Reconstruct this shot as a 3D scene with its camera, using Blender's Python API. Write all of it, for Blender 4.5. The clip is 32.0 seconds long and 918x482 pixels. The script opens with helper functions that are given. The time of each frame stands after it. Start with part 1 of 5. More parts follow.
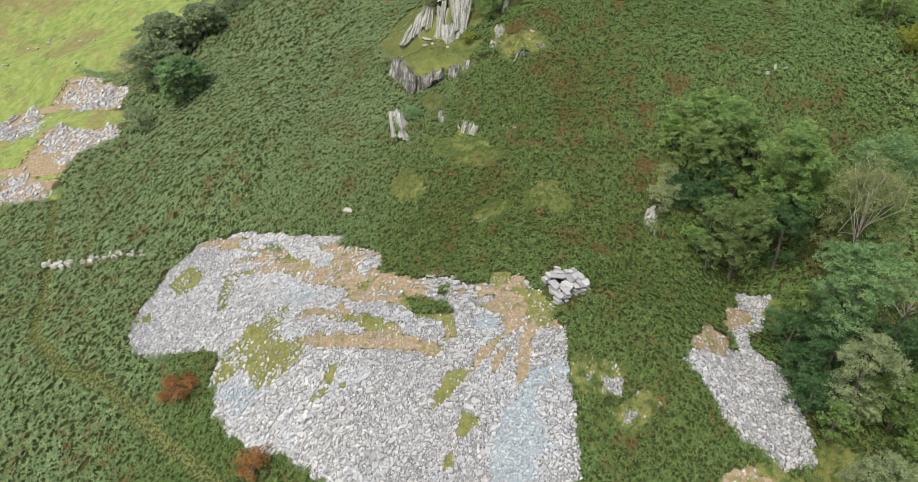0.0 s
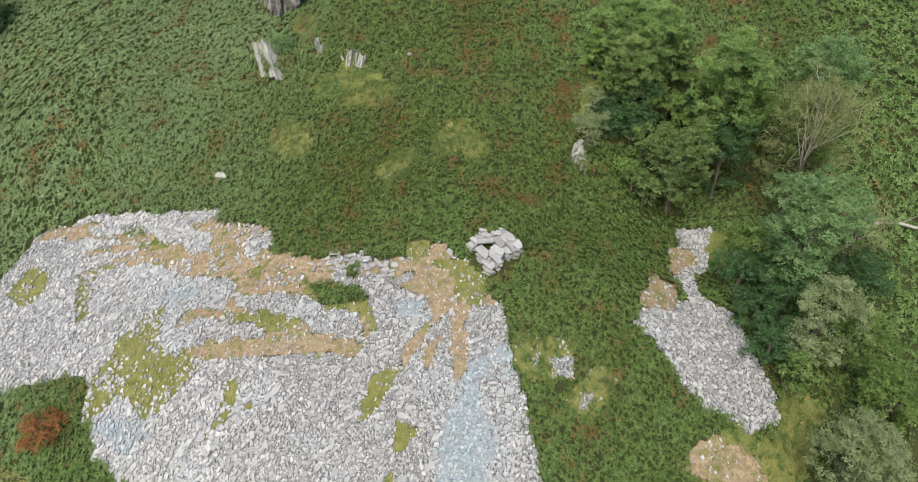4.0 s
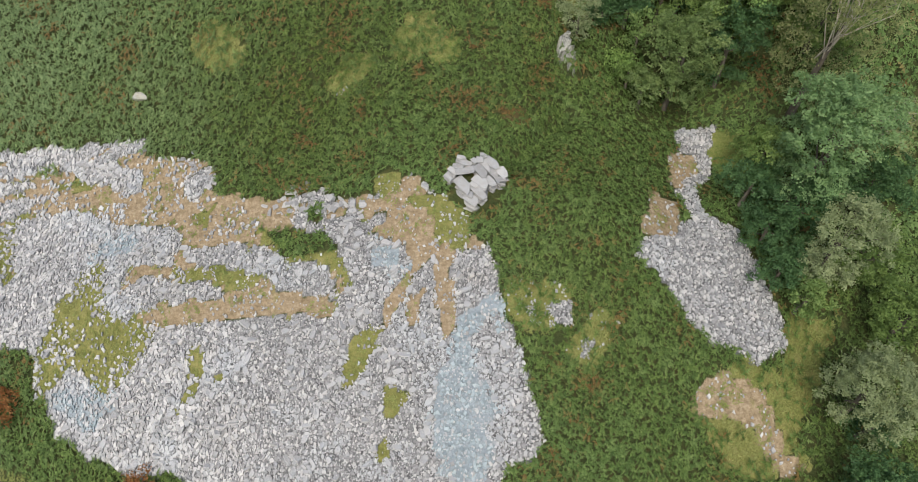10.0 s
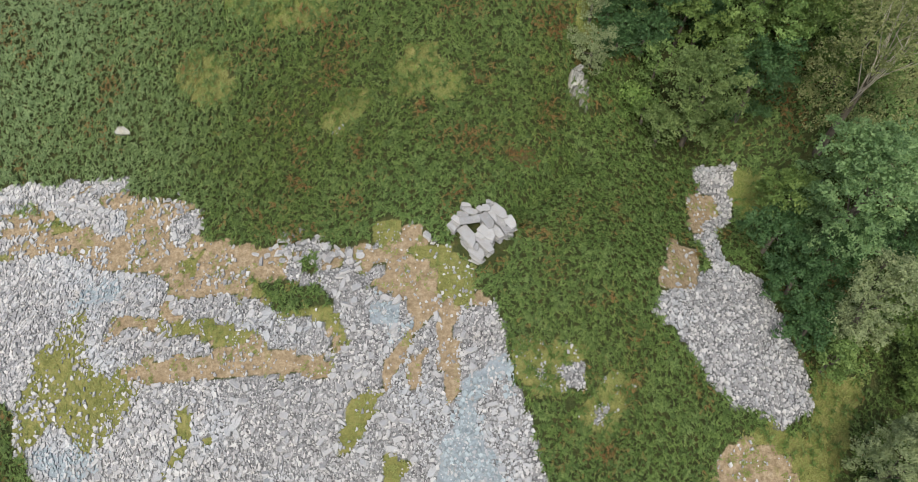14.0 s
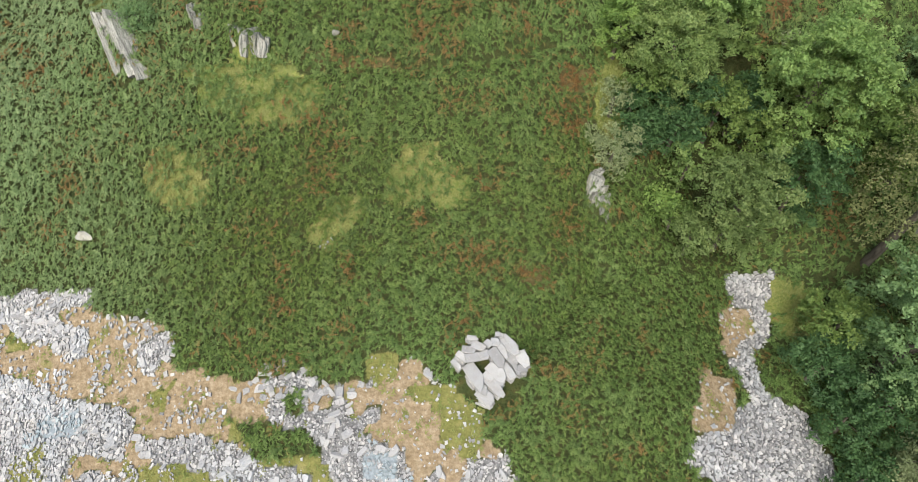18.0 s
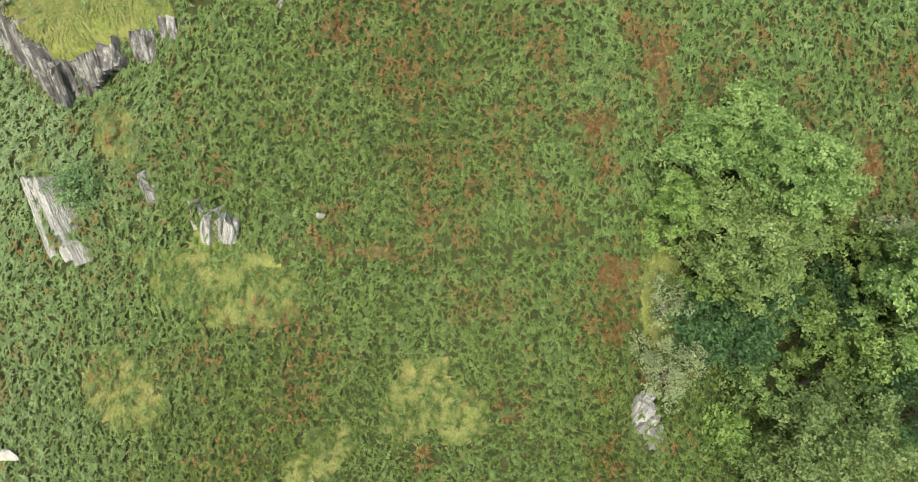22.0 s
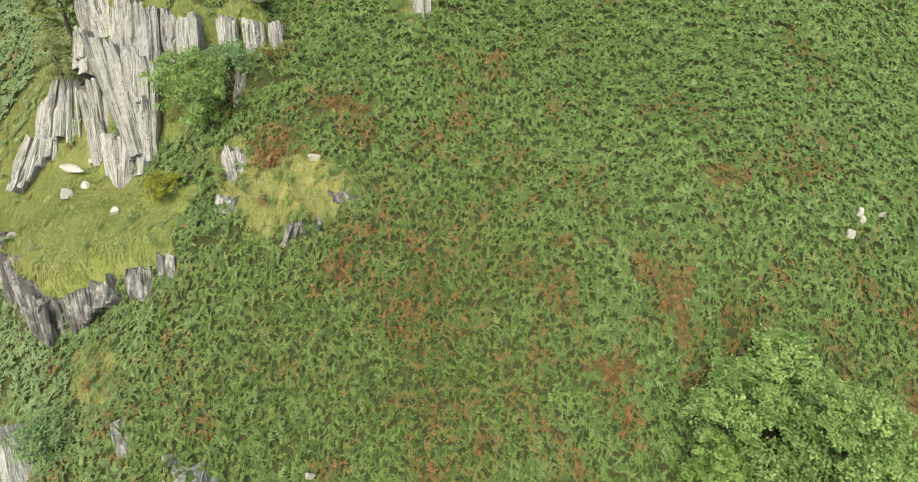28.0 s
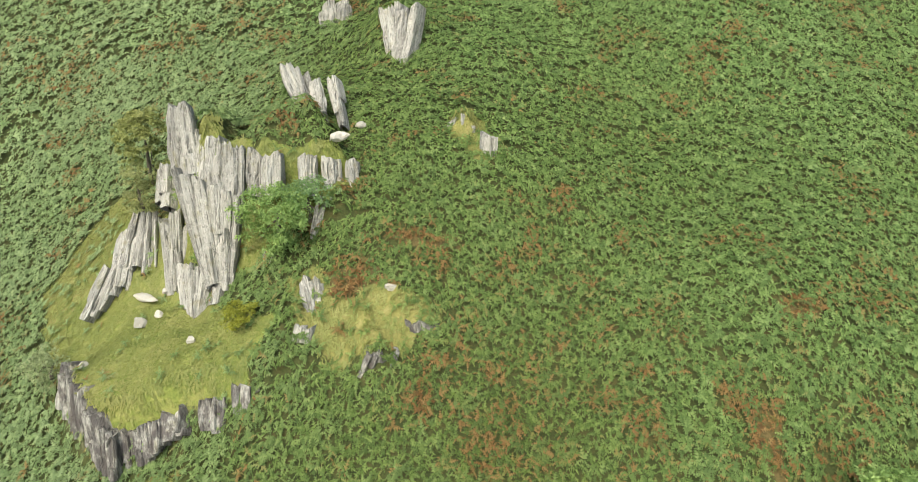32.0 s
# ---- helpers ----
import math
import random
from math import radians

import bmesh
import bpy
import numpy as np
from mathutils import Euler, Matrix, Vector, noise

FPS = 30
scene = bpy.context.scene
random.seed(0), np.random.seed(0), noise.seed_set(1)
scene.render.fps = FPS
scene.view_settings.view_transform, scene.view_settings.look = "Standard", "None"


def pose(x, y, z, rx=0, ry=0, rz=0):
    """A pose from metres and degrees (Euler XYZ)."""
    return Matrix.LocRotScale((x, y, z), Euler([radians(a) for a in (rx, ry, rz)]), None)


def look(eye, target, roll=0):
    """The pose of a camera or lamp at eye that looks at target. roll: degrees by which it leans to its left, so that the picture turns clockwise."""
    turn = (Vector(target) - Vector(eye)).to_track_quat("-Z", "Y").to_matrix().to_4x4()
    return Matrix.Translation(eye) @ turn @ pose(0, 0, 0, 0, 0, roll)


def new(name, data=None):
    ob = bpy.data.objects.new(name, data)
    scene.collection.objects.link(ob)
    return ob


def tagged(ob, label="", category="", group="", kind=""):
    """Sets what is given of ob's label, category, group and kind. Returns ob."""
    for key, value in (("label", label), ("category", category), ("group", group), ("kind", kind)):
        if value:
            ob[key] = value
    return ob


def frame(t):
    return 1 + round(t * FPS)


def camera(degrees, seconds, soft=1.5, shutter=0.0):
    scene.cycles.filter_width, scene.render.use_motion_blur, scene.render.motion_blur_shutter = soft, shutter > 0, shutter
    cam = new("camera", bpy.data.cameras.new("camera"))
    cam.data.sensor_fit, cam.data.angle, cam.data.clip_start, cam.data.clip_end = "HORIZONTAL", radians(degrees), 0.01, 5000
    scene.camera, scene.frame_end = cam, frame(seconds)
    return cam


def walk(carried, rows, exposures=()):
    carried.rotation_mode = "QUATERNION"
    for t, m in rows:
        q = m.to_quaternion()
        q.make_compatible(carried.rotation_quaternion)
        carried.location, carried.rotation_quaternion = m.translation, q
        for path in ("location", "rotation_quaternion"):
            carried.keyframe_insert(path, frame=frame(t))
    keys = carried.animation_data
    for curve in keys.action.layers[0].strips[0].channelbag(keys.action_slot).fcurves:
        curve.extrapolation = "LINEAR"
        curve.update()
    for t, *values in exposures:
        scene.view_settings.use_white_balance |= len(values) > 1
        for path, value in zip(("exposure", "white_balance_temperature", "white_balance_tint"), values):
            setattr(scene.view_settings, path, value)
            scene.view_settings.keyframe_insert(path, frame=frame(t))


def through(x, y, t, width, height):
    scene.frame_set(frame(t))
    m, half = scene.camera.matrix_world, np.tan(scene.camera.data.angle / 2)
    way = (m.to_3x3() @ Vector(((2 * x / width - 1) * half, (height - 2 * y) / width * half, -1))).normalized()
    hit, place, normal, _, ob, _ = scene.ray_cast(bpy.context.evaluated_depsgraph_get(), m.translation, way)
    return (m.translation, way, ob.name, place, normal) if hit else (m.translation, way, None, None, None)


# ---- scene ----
# PATH
cam = camera(71.23, 32.0, 0.7)
walk(cam, [
    (0, look((5.76, -30.11, 44.19), (-3.91, 2.84, 23.68), 0.13)),
    (1, look((4.52, -27.00, 44.12), (-4.62, 5.41, 22.52), 0.16)),
    (1.5, look((4.00, -25.49, 44.12), (-4.37, 6.72, 21.93), 0.14)),
    (2, look((3.50, -24.06, 44.12), (-3.78, 7.90, 21.19), 0.16)),
    (2.5, look((3.08, -22.57, 44.17), (-3.06, 9.03, 20.43), 0.06)),
    (3, look((2.76, -21.06, 44.27), (-2.29, 10.09, 19.69), -0.12)),
    (4, look((1.99, -18.32, 44.43), (-0.79, 11.77, 18.22), -0.20)),
    (4.5, look((1.64, -17.11, 44.48), (-0.14, 12.38, 17.52), -0.22)),
    (6.5, look((0.66, -12.94, 44.86), (0.32, 13.62, 14.95), -0.27)),
    (7, look((0.50, -12.14, 44.86), (0.28, 13.76, 14.38), -0.24)),
    (8, look((0.33, -10.57, 44.93), (0.18, 14.01, 13.37), -0.38)),
    (9, look((0.16, -9.18, 44.99), (0.09, 14.14, 12.50), -0.38)),
    (10, look((0.00, -8.00, 45.00), (0.00, 14.34, 11.82), -0.36)),
    (11, look((-0.04, -6.81, 44.96), (-0.04, 14.85, 11.33), -0.36)),
    (12, look((-0.08, -5.59, 44.98), (-0.06, 15.94, 11.27), -0.40)),
    (13, look((-0.16, -4.18, 44.92), (-0.12, 17.43, 11.26), -0.35)),
    (14, look((-0.29, -2.29, 45.04), (-0.29, 19.19, 11.30), -0.34)),
    (14.5, look((-0.32, -1.22, 45.13), (-0.31, 20.14, 11.31), -0.34)),
    (16.5, look((-0.47, 3.48, 45.15), (-0.39, 24.64, 11.20), -0.36)),
    (17, look((-0.55, 4.96, 45.19), (-0.42, 26.04, 11.19), -0.28)),
    (18, look((-0.68, 7.97, 45.08), (-0.52, 29.05, 11.09), -0.22)),
    (19, look((-0.93, 11.22, 44.79), (-0.67, 32.52, 10.93), 0.06)),
    (20, look((-1.17, 14.90, 44.63), (-0.82, 36.30, 10.84), 0.33)),
    (21, look((-1.32, 18.78, 44.51), (-0.95, 40.27, 10.78), 0.39)),
    (22, look((-1.46, 22.41, 44.45), (-1.09, 44.00, 10.78), 0.46)),
    (23, look((-1.63, 25.41, 44.46), (-1.22, 47.84, 11.33), 0.54)),
    (24, look((-1.62, 26.32, 44.51), (-1.24, 49.64, 12.00), 0.43)),
    (25, look((-1.65, 26.48, 44.58), (-1.23, 51.71, 13.55), 0.46)),
    (26, look((-1.65, 26.45, 44.53), (-1.21, 53.70, 15.26), 0.44)),
    (26.5, look((-1.67, 26.44, 44.51), (-1.23, 54.50, 16.01), 0.47)),
    (28.5, look((-2.00, 26.39, 44.53), (-1.57, 57.32, 19.17), 0.44)),
    (29, look((-2.52, 26.43, 44.63), (-2.11, 57.96, 20.02), 0.39)),
    (30, look((-4.12, 26.32, 44.70), (-3.83, 59.12, 21.82), 0.22)),
    (31, look((-5.59, 26.23, 44.85), (-5.44, 60.14, 23.63), 0.11)),
    (32, look((-5.75, 26.27, 44.91), (-5.68, 61.04, 25.13), 0.06)),
], [(0,1.0,6550,9),(4.5,0.93,6550,9),(9,0.78,6500,10),(14,0.78,6500,10),(17,1.0,6550,9),(19,1.28,6650,9),(21,1.5,6750,8),(23,1.48,6800,8),(28,1.48,6900,8),(32,1.48,6900,8)])
# END PATH

# ---- light ----
world = bpy.data.worlds.new("sky")
scene.world = world
world.use_nodes = True
wn, wl = world.node_tree.nodes, world.node_tree.links
sky = wn.new("ShaderNodeTexSky")
sky.sky_type = "NISHITA"
sky.sun_disc = False
sky.sun_elevation, sky.sun_rotation = radians(52), radians(200)
sky.dust_density, sky.air_density = 4.0, 1.0
wn["Background"].inputs[1].default_value = 0.10
wl.new(sky.outputs[0], wn["Background"].inputs[0])
sun_data = bpy.data.lights.new("sun", "SUN")
sun_data.energy, sun_data.angle, sun_data.color = 1.5, radians(25), (1.0, 0.97, 0.92)
sun = new("sun", sun_data)
sun.matrix_world = look((-20, -55, 120), (0, 0, 0))


# ---- materials ----
class Mat:
    """A node material with short ways to chain nodes."""

    def __init__(self, name, rough=0.9, spec=0.3):
        self.m = bpy.data.materials.new(name)
        self.m.use_nodes = True
        self.n, self.l = self.m.node_tree.nodes, self.m.node_tree.links
        self.b = self.n["Principled BSDF"]
        self.b.inputs["Roughness"].default_value = rough
        self.b.inputs["Specular IOR Level"].default_value = spec
        self.co = self.n.new("ShaderNodeNewGeometry").outputs["Position"]

    def noise(self, scale, detail=4.0, stretch=None, rough=0.55):
        v = self.co
        if stretch:
            mp = self.n.new("ShaderNodeMapping")
            mp.inputs["Scale"].default_value = stretch
            self.l.new(v, mp.inputs[0])
            v = mp.outputs[0]
        t = self.n.new("ShaderNodeTexNoise")
        t.inputs["Scale"].default_value, t.inputs["Detail"].default_value = scale, detail
        t.inputs["Roughness"].default_value = rough
        self.l.new(v, t.inputs["Vector"])
        return t.outputs["Fac"]

    def cells(self, scale, feature="F1", out="Distance"):
        t = self.n.new("ShaderNodeTexVoronoi")
        t.feature = feature
        t.inputs["Scale"].default_value = scale
        self.l.new(self.co, t.inputs["Vector"])
        return t.outputs[out]

    def ramp(self, fac, stops):
        r = self.n.new("ShaderNodeValToRGB")
        e = r.color_ramp.elements
        while len(e) < len(stops):
            e.new(0.5)
        for k, (p, c) in zip(e, stops):
            k.position, k.color = p, (*c, 1)
        self.l.new(fac, r.inputs[0])
        return r.outputs[0]

    def mix(self, fac, a, b, how="MIX"):
        x = self.n.new("ShaderNodeMix")
        x.data_type, x.blend_type = "RGBA", how
        for s, v in ((x.inputs[0], fac), (x.inputs[6], a), (x.inputs[7], b)):
            if isinstance(v, (int, float)):
                s.default_value = v
            elif isinstance(v, tuple):
                s.default_value = (*v, 1)
            else:
                self.l.new(v, s)
        return x.outputs[2]

    def math(self, op, a, b=0.0, c=None):
        x = self.n.new("ShaderNodeMath")
        x.operation = op
        for s, v in zip(x.inputs, (a, b, c)):
            if v is None:
                continue
            if isinstance(v, (int, float)):
                s.default_value = v
            else:
                self.l.new(v, s)
        return x.outputs[0]

    def step(self, v, lo, hi):
        x = self.n.new("ShaderNodeMapRange")
        x.interpolation_type = "SMOOTHSTEP"
        x.inputs[1].default_value, x.inputs[2].default_value = lo, hi
        self.l.new(v, x.inputs[0])
        return x.outputs[0]

    def attr(self, name):
        a = self.n.new("ShaderNodeAttribute")
        a.attribute_name = name
        return a.outputs["Fac"]

    def island(self):
        return self.n.new("ShaderNodeNewGeometry").outputs["Random Per Island"]

    def item(self):
        return self.n.new("ShaderNodeObjectInfo").outputs["Random"]

    def color(self, c):
        self.l.new(c, self.b.inputs["Base Color"])

    def bump(self, h, strength, dist):
        x = self.n.new("ShaderNodeBump")
        x.inputs["Strength"].default_value, x.inputs["Distance"].default_value = strength, dist
        self.l.new(h, x.inputs["Height"])
        self.l.new(x.outputs[0], self.b.inputs["Normal"])


def leaf_material(name, dark, mid, light, through=0.42, patches=0.5):
    """Foliage: colour varies leaf by leaf and in soft patches, some light goes through."""
    k = Mat(name, 0.6, 0.35)
    a = k.ramp(k.island(), [(0.0, dark), (0.5, mid), (1.0, light)])
    b = k.ramp(k.noise(0.55, 3), [(0.3, dark), (0.7, light)])
    c = k.mix(patches * 0.35, k.mix(0.35, a, mid), b)
    c = k.mix(0.5, c, k.ramp(k.attr("tone"), [(0.0, dark), (0.5, mid), (1.0, light)]))
    k.color(c)
    tr = k.n.new("ShaderNodeBsdfTranslucent")
    k.l.new(k.mix(0.35, c, light), tr.inputs[0])
    mx = k.n.new("ShaderNodeMixShader")
    mx.inputs[0].default_value = through
    k.l.new(k.b.outputs[0], mx.inputs[1])
    k.l.new(tr.outputs[0], mx.inputs[2])
    k.l.new(mx.outputs[0], k.n["Material Output"].inputs[0])
    return k.m


def slate_material(name, dark, mid, light, by_object=False, warm=0.25, tint=False):
    k = Mat(name, 0.75, 0.4)
    r = k.item() if by_object else k.island()
    base = k.ramp(r, [(0.0, dark), (0.45, mid), (1.0, light)])
    stain_shade = k.ramp(k.noise(2.2, 5), [(0.35, (0.42, 0.36, 0.27)), (0.65, (0.6, 0.6, 0.6))])
    c = k.mix(warm, base, stain_shade, "OVERLAY")
    spots = k.step(k.noise(6.0, 5), 0.58, 0.68)
    c = k.mix(k.math("MULTIPLY", spots, 0.35), c, (0.46, 0.455, 0.42))
    if tint:
        c = k.mix(k.math("MULTIPLY", k.step(k.noise(0.16, 5, None, 0.65), 0.5, 0.66), 0.45), c, (0.40, 0.43, 0.445))
        c = k.mix(k.math("MULTIPLY", k.step(k.noise(0.3, 6, None, 0.65), 0.58, 0.74), 0.35), c, (0.36, 0.325, 0.265))
    k.color(c)
    k.bump(k.noise(7.0, 8, None, 0.7), 0.8, 0.06)
    return k.m


def cliff_material(name, stain_shade=0.0):
    """Upright bedded slate: long grooves, pale lichen, rusty and dark streaks."""
    k = Mat(name, 0.85, 0.3)
    at = k.n.new("ShaderNodeAttribute")
    at.attribute_name = "grain"
    k.co = at.outputs["Vector"]
    grain = k.noise(1.9, 8, (1.3, 1.3, 0.14), 0.7)
    fine = k.noise(5.5, 6, (1.4, 1.4, 0.10), 0.65)
    c = k.ramp(grain, [(0.32, (0.085, 0.084, 0.075)), (0.44, (0.265, 0.265, 0.235)), (0.6, (0.45, 0.448, 0.40))])
    c = k.mix(0.4, c, k.ramp(k.item(), [(0.0, (0.11, 0.11, 0.093)), (0.35, (0.28, 0.283, 0.24)), (1.0, (0.43, 0.433, 0.37))]))
    c = k.mix(k.math("MULTIPLY", k.step(k.noise(1.3, 7, (1, 1, 0.7), 0.7), 0.58, 0.66), 0.55), c, (0.44, 0.435, 0.38))
    c = k.mix(k.math("MULTIPLY", k.step(k.noise(0.8, 7, (1, 1, 0.5), 0.7), 0.58, 0.68), 0.55), c, (0.17, 0.17, 0.06))
    c = k.mix(k.math("MULTIPLY", k.step(fine, 0.46, 0.37), 0.65), c, (0.04, 0.039, 0.034))
    hair = k.noise(13.0, 6, (1.2, 1.2, 0.14), 0.7)
    c = k.mix(k.math("MULTIPLY", k.step(hair, 0.46, 0.38), 0.4), c, (0.07, 0.068, 0.056))
    free = k.n.new("ShaderNodeNewGeometry").outputs["Position"]
    k.co = free
    c = k.mix(k.math("MULTIPLY", k.step(k.noise(5.0, 8, None, 0.75), 0.54, 0.62), 0.55), c, (0.50, 0.495, 0.44))
    c = k.mix(k.math("MULTIPLY", k.step(k.noise(3.1, 8, None, 0.75), 0.57, 0.65), 0.6), c, (0.075, 0.072, 0.06))
    c = k.mix(k.math("MULTIPLY", k.step(k.noise(1.1, 6, None, 0.7), 0.56, 0.68), 0.4), c, (0.19, 0.175, 0.07))
    # dark streaks put the overhang's shade on low faces into the colour
    if stain_shade:
        c = k.mix(k.math("MULTIPLY", k.step(k.noise(1.4, 7, (1, 1, 0.3), 0.7), 0.62, 0.42), stain_shade), c, (0.06, 0.053, 0.05))
    k.color(c)
    k.bump(k.math("ADD", grain, k.math("ADD", k.math("MULTIPLY", fine, 0.6), k.math("MULTIPLY", hair, 0.4))), 1.0, 0.22)
    return k.m


def ground_material():
    k = Mat("hillside_ground", 0.95, 0.15)
    rag = k.math("MULTIPLY", k.math("SUBTRACT", k.noise(1.6, 6, None, 0.7), 0.5), 1.5)

    def cover(name, lo=0.35, hi=0.65):
        return k.step(k.math("ADD", k.attr(name), rag), lo, hi)

    litter = k.ramp(k.noise(1.8, 6, None, 0.65), [(0.3, (0.027, 0.039, 0.0125)), (0.52, (0.046, 0.057, 0.0185)), (0.75, (0.076, 0.06, 0.023))])
    sward = k.ramp(k.noise(1.3, 7, None, 0.7), [(0.25, (0.092, 0.1, 0.028)), (0.5, (0.165, 0.166, 0.052)), (0.75, (0.25, 0.226, 0.092))])
    mossy = k.ramp(k.noise(1.2, 8, None, 0.65), [(0.25, (0.085, 0.125, 0.026)), (0.5, (0.16, 0.19, 0.048)), (0.75, (0.255, 0.245, 0.092))])
    field = k.ramp(k.noise(0.5, 9, None, 0.75), [(0.3, (0.10, 0.145, 0.035)), (0.5, (0.18, 0.23, 0.06)), (0.7, (0.27, 0.29, 0.10))])
    field = k.mix(k.math("MULTIPLY", k.step(k.noise(0.06, 8, None, 0.7), 0.5, 0.58), 0.8), field, k.ramp(k.noise(0.8, 8, None, 0.75), [(0.3, (0.10, 0.09, 0.035)), (0.7, (0.24, 0.2, 0.09))]))
    field = k.mix(k.math("MULTIPLY", k.step(k.noise(0.22, 8, None, 0.7), 0.55, 0.64), 0.6), field, (0.075, 0.11, 0.035))
    dirt = k.ramp(k.noise(2.6, 8, None, 0.72), [(0.25, (0.12, 0.085, 0.045)), (0.5, (0.25, 0.192, 0.118)), (0.72, (0.38, 0.315, 0.215))])
    dirt = k.mix(k.step(k.noise(0.5, 6), 0.6, 0.72), dirt, (0.19, 0.18, 0.065))
    chips = k.ramp(k.cells(4.5, "F1", "Color"), [(0.0, (0.08, 0.08, 0.08)), (0.5, (0.17, 0.172, 0.17)), (1.0, (0.3, 0.302, 0.295))])
    dust = k.ramp(k.noise(3.0, 7, None, 0.7), [(0.3, (0.19, 0.225, 0.242)), (0.7, (0.30, 0.345, 0.362))])
    rust = k.ramp(k.noise(2.2, 6, None, 0.7), [(0.3, (0.055, 0.055, 0.021)), (0.7, (0.15, 0.112, 0.046))])
    up = k.n.new("ShaderNodeSeparateXYZ")
    k.l.new(k.n.new("ShaderNodeNewGeometry").outputs["Normal"], up.inputs[0])
    c = k.mix(k.step(up.outputs[2], 0.62, 0.45), litter, k.ramp(k.noise(3.0, 7, (1, 1, 0.35), 0.7), [(0.35, (0.03, 0.034, 0.016)), (0.5, (0.075, 0.082, 0.035)), (0.65, (0.15, 0.15, 0.085))]))
    for fac, col in ((cover("field"), field), (cover("rust"), rust), (cover("grass"), sward), (cover("moss"), mossy), (cover("stone"), chips), (cover("blue"), dust), (cover("dirt"), dirt)):
        c = k.mix(fac, c, col)
    k.color(c)
    k.bump(k.math("ADD", k.noise(5.0, 6), k.math("MULTIPLY", k.cells(4.5), 0.5)), 0.7, 0.12)
    return k.m


M_GROUND = ground_material()
M_SLATE = slate_material("slate_waste", (0.205, 0.209, 0.21), (0.313, 0.317, 0.315), (0.485, 0.483, 0.465), False, 0.13, True)
M_SLAB = slate_material("slate_slab", (0.22, 0.223, 0.222), (0.305, 0.308, 0.304), (0.40, 0.402, 0.392), True, 0.22)
M_BLUE = slate_material("blue_slate_waste", (0.18, 0.222, 0.238), (0.265, 0.32, 0.338), (0.37, 0.43, 0.445), False, 0.04)
M_PALE = slate_material("pale_rock", (0.23, 0.23, 0.19), (0.33, 0.33, 0.28), (0.44, 0.44, 0.38), True, 0.3)
M_CLIFF = cliff_material("bedded_slate")
# Darker copy of bedded_slate with shade painted in, for low faces
M_SHADED = cliff_material("shade_darkened_slate", 0.85)


def fern_material():
    k = Mat("bracken_frond", 0.6, 0.3)
    r = k.island()
    cool = k.ramp(r, [(0.0, (0.076, 0.142, 0.036)), (0.5, (0.136, 0.23, 0.063)), (1.0, (0.225, 0.34, 0.11))])
    warm = k.ramp(r, [(0.0, (0.053, 0.085, 0.014)), (0.5, (0.096, 0.144, 0.024)), (1.0, (0.162, 0.218, 0.045))])
    c = k.mix(k.attr("warmth"), cool, warm)
    pale = k.ramp(r, [(0.0, (0.15, 0.215, 0.088)), (0.5, (0.21, 0.292, 0.128)), (1.0, (0.285, 0.38, 0.178))])
    c = k.mix(k.attr("pale"), c, pale)
    dead = k.ramp(r, [(0.0, (0.085, 0.046, 0.014)), (0.6, (0.175, 0.095, 0.028)), (1.0, (0.25, 0.165, 0.058))])
    c = k.mix(k.step(k.math("ADD", k.attr("dry"), k.math("MULTIPLY", k.math("SUBTRACT", r, 0.5), 0.5)), 0.45, 0.62), c, dead)
    k.color(c)
    tr = k.n.new("ShaderNodeBsdfTranslucent")
    k.l.new(c, tr.inputs[0])
    mx = k.n.new("ShaderNodeMixShader")
    mx.inputs[0].default_value = 0.45
    k.l.new(k.b.outputs[0], mx.inputs[1])
    k.l.new(tr.outputs[0], mx.inputs[2])
    k.l.new(mx.outputs[0], k.n["Material Output"].inputs[0])
    return k.m


M_FERN = fern_material()
M_RUST = leaf_material("rust_fronds", (0.155, 0.070, 0.025), (0.341, 0.147, 0.046), (0.496, 0.264, 0.093))
M_OAK = leaf_material("oak_leaves", (0.055, 0.105, 0.026), (0.15, 0.235, 0.058), (0.29, 0.385, 0.11))
M_ASH = leaf_material("ash_leaves", (0.065, 0.128, 0.05), (0.17, 0.285, 0.11), (0.32, 0.46, 0.195))
M_LIME = leaf_material("bright_leaves", (0.05, 0.1, 0.026), (0.15, 0.24, 0.065), (0.29, 0.39, 0.125))
M_HEDGE = leaf_material("hedge_leaves", (0.1, 0.14, 0.07), (0.235, 0.295, 0.145), (0.39, 0.46, 0.25))
M_FRESH = leaf_material("fresh_leaves", (0.062, 0.132, 0.036), (0.2, 0.32, 0.092), (0.37, 0.5, 0.165))
M_SYCAMORE = leaf_material("speckled_leaves", (0.06, 0.112, 0.028), (0.175, 0.262, 0.076), (0.37, 0.46, 0.165))
M_BRIGHT = leaf_material("yellow_green_leaves", (0.06, 0.125, 0.026), (0.185, 0.3, 0.072), (0.34, 0.465, 0.13))
M_GREYGREEN = leaf_material("grey_green_leaves", (0.05, 0.092, 0.024), (0.15, 0.22, 0.068), (0.29, 0.37, 0.135))
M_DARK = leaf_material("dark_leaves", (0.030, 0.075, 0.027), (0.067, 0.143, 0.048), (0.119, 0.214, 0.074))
M_GREY = leaf_material("willow_leaves", (0.12, 0.16, 0.072), (0.25, 0.305, 0.145), (0.4, 0.455, 0.235))
M_OLIVE = leaf_material("thin_olive_leaves", (0.11, 0.14, 0.045), (0.235, 0.265, 0.1), (0.38, 0.40, 0.18))
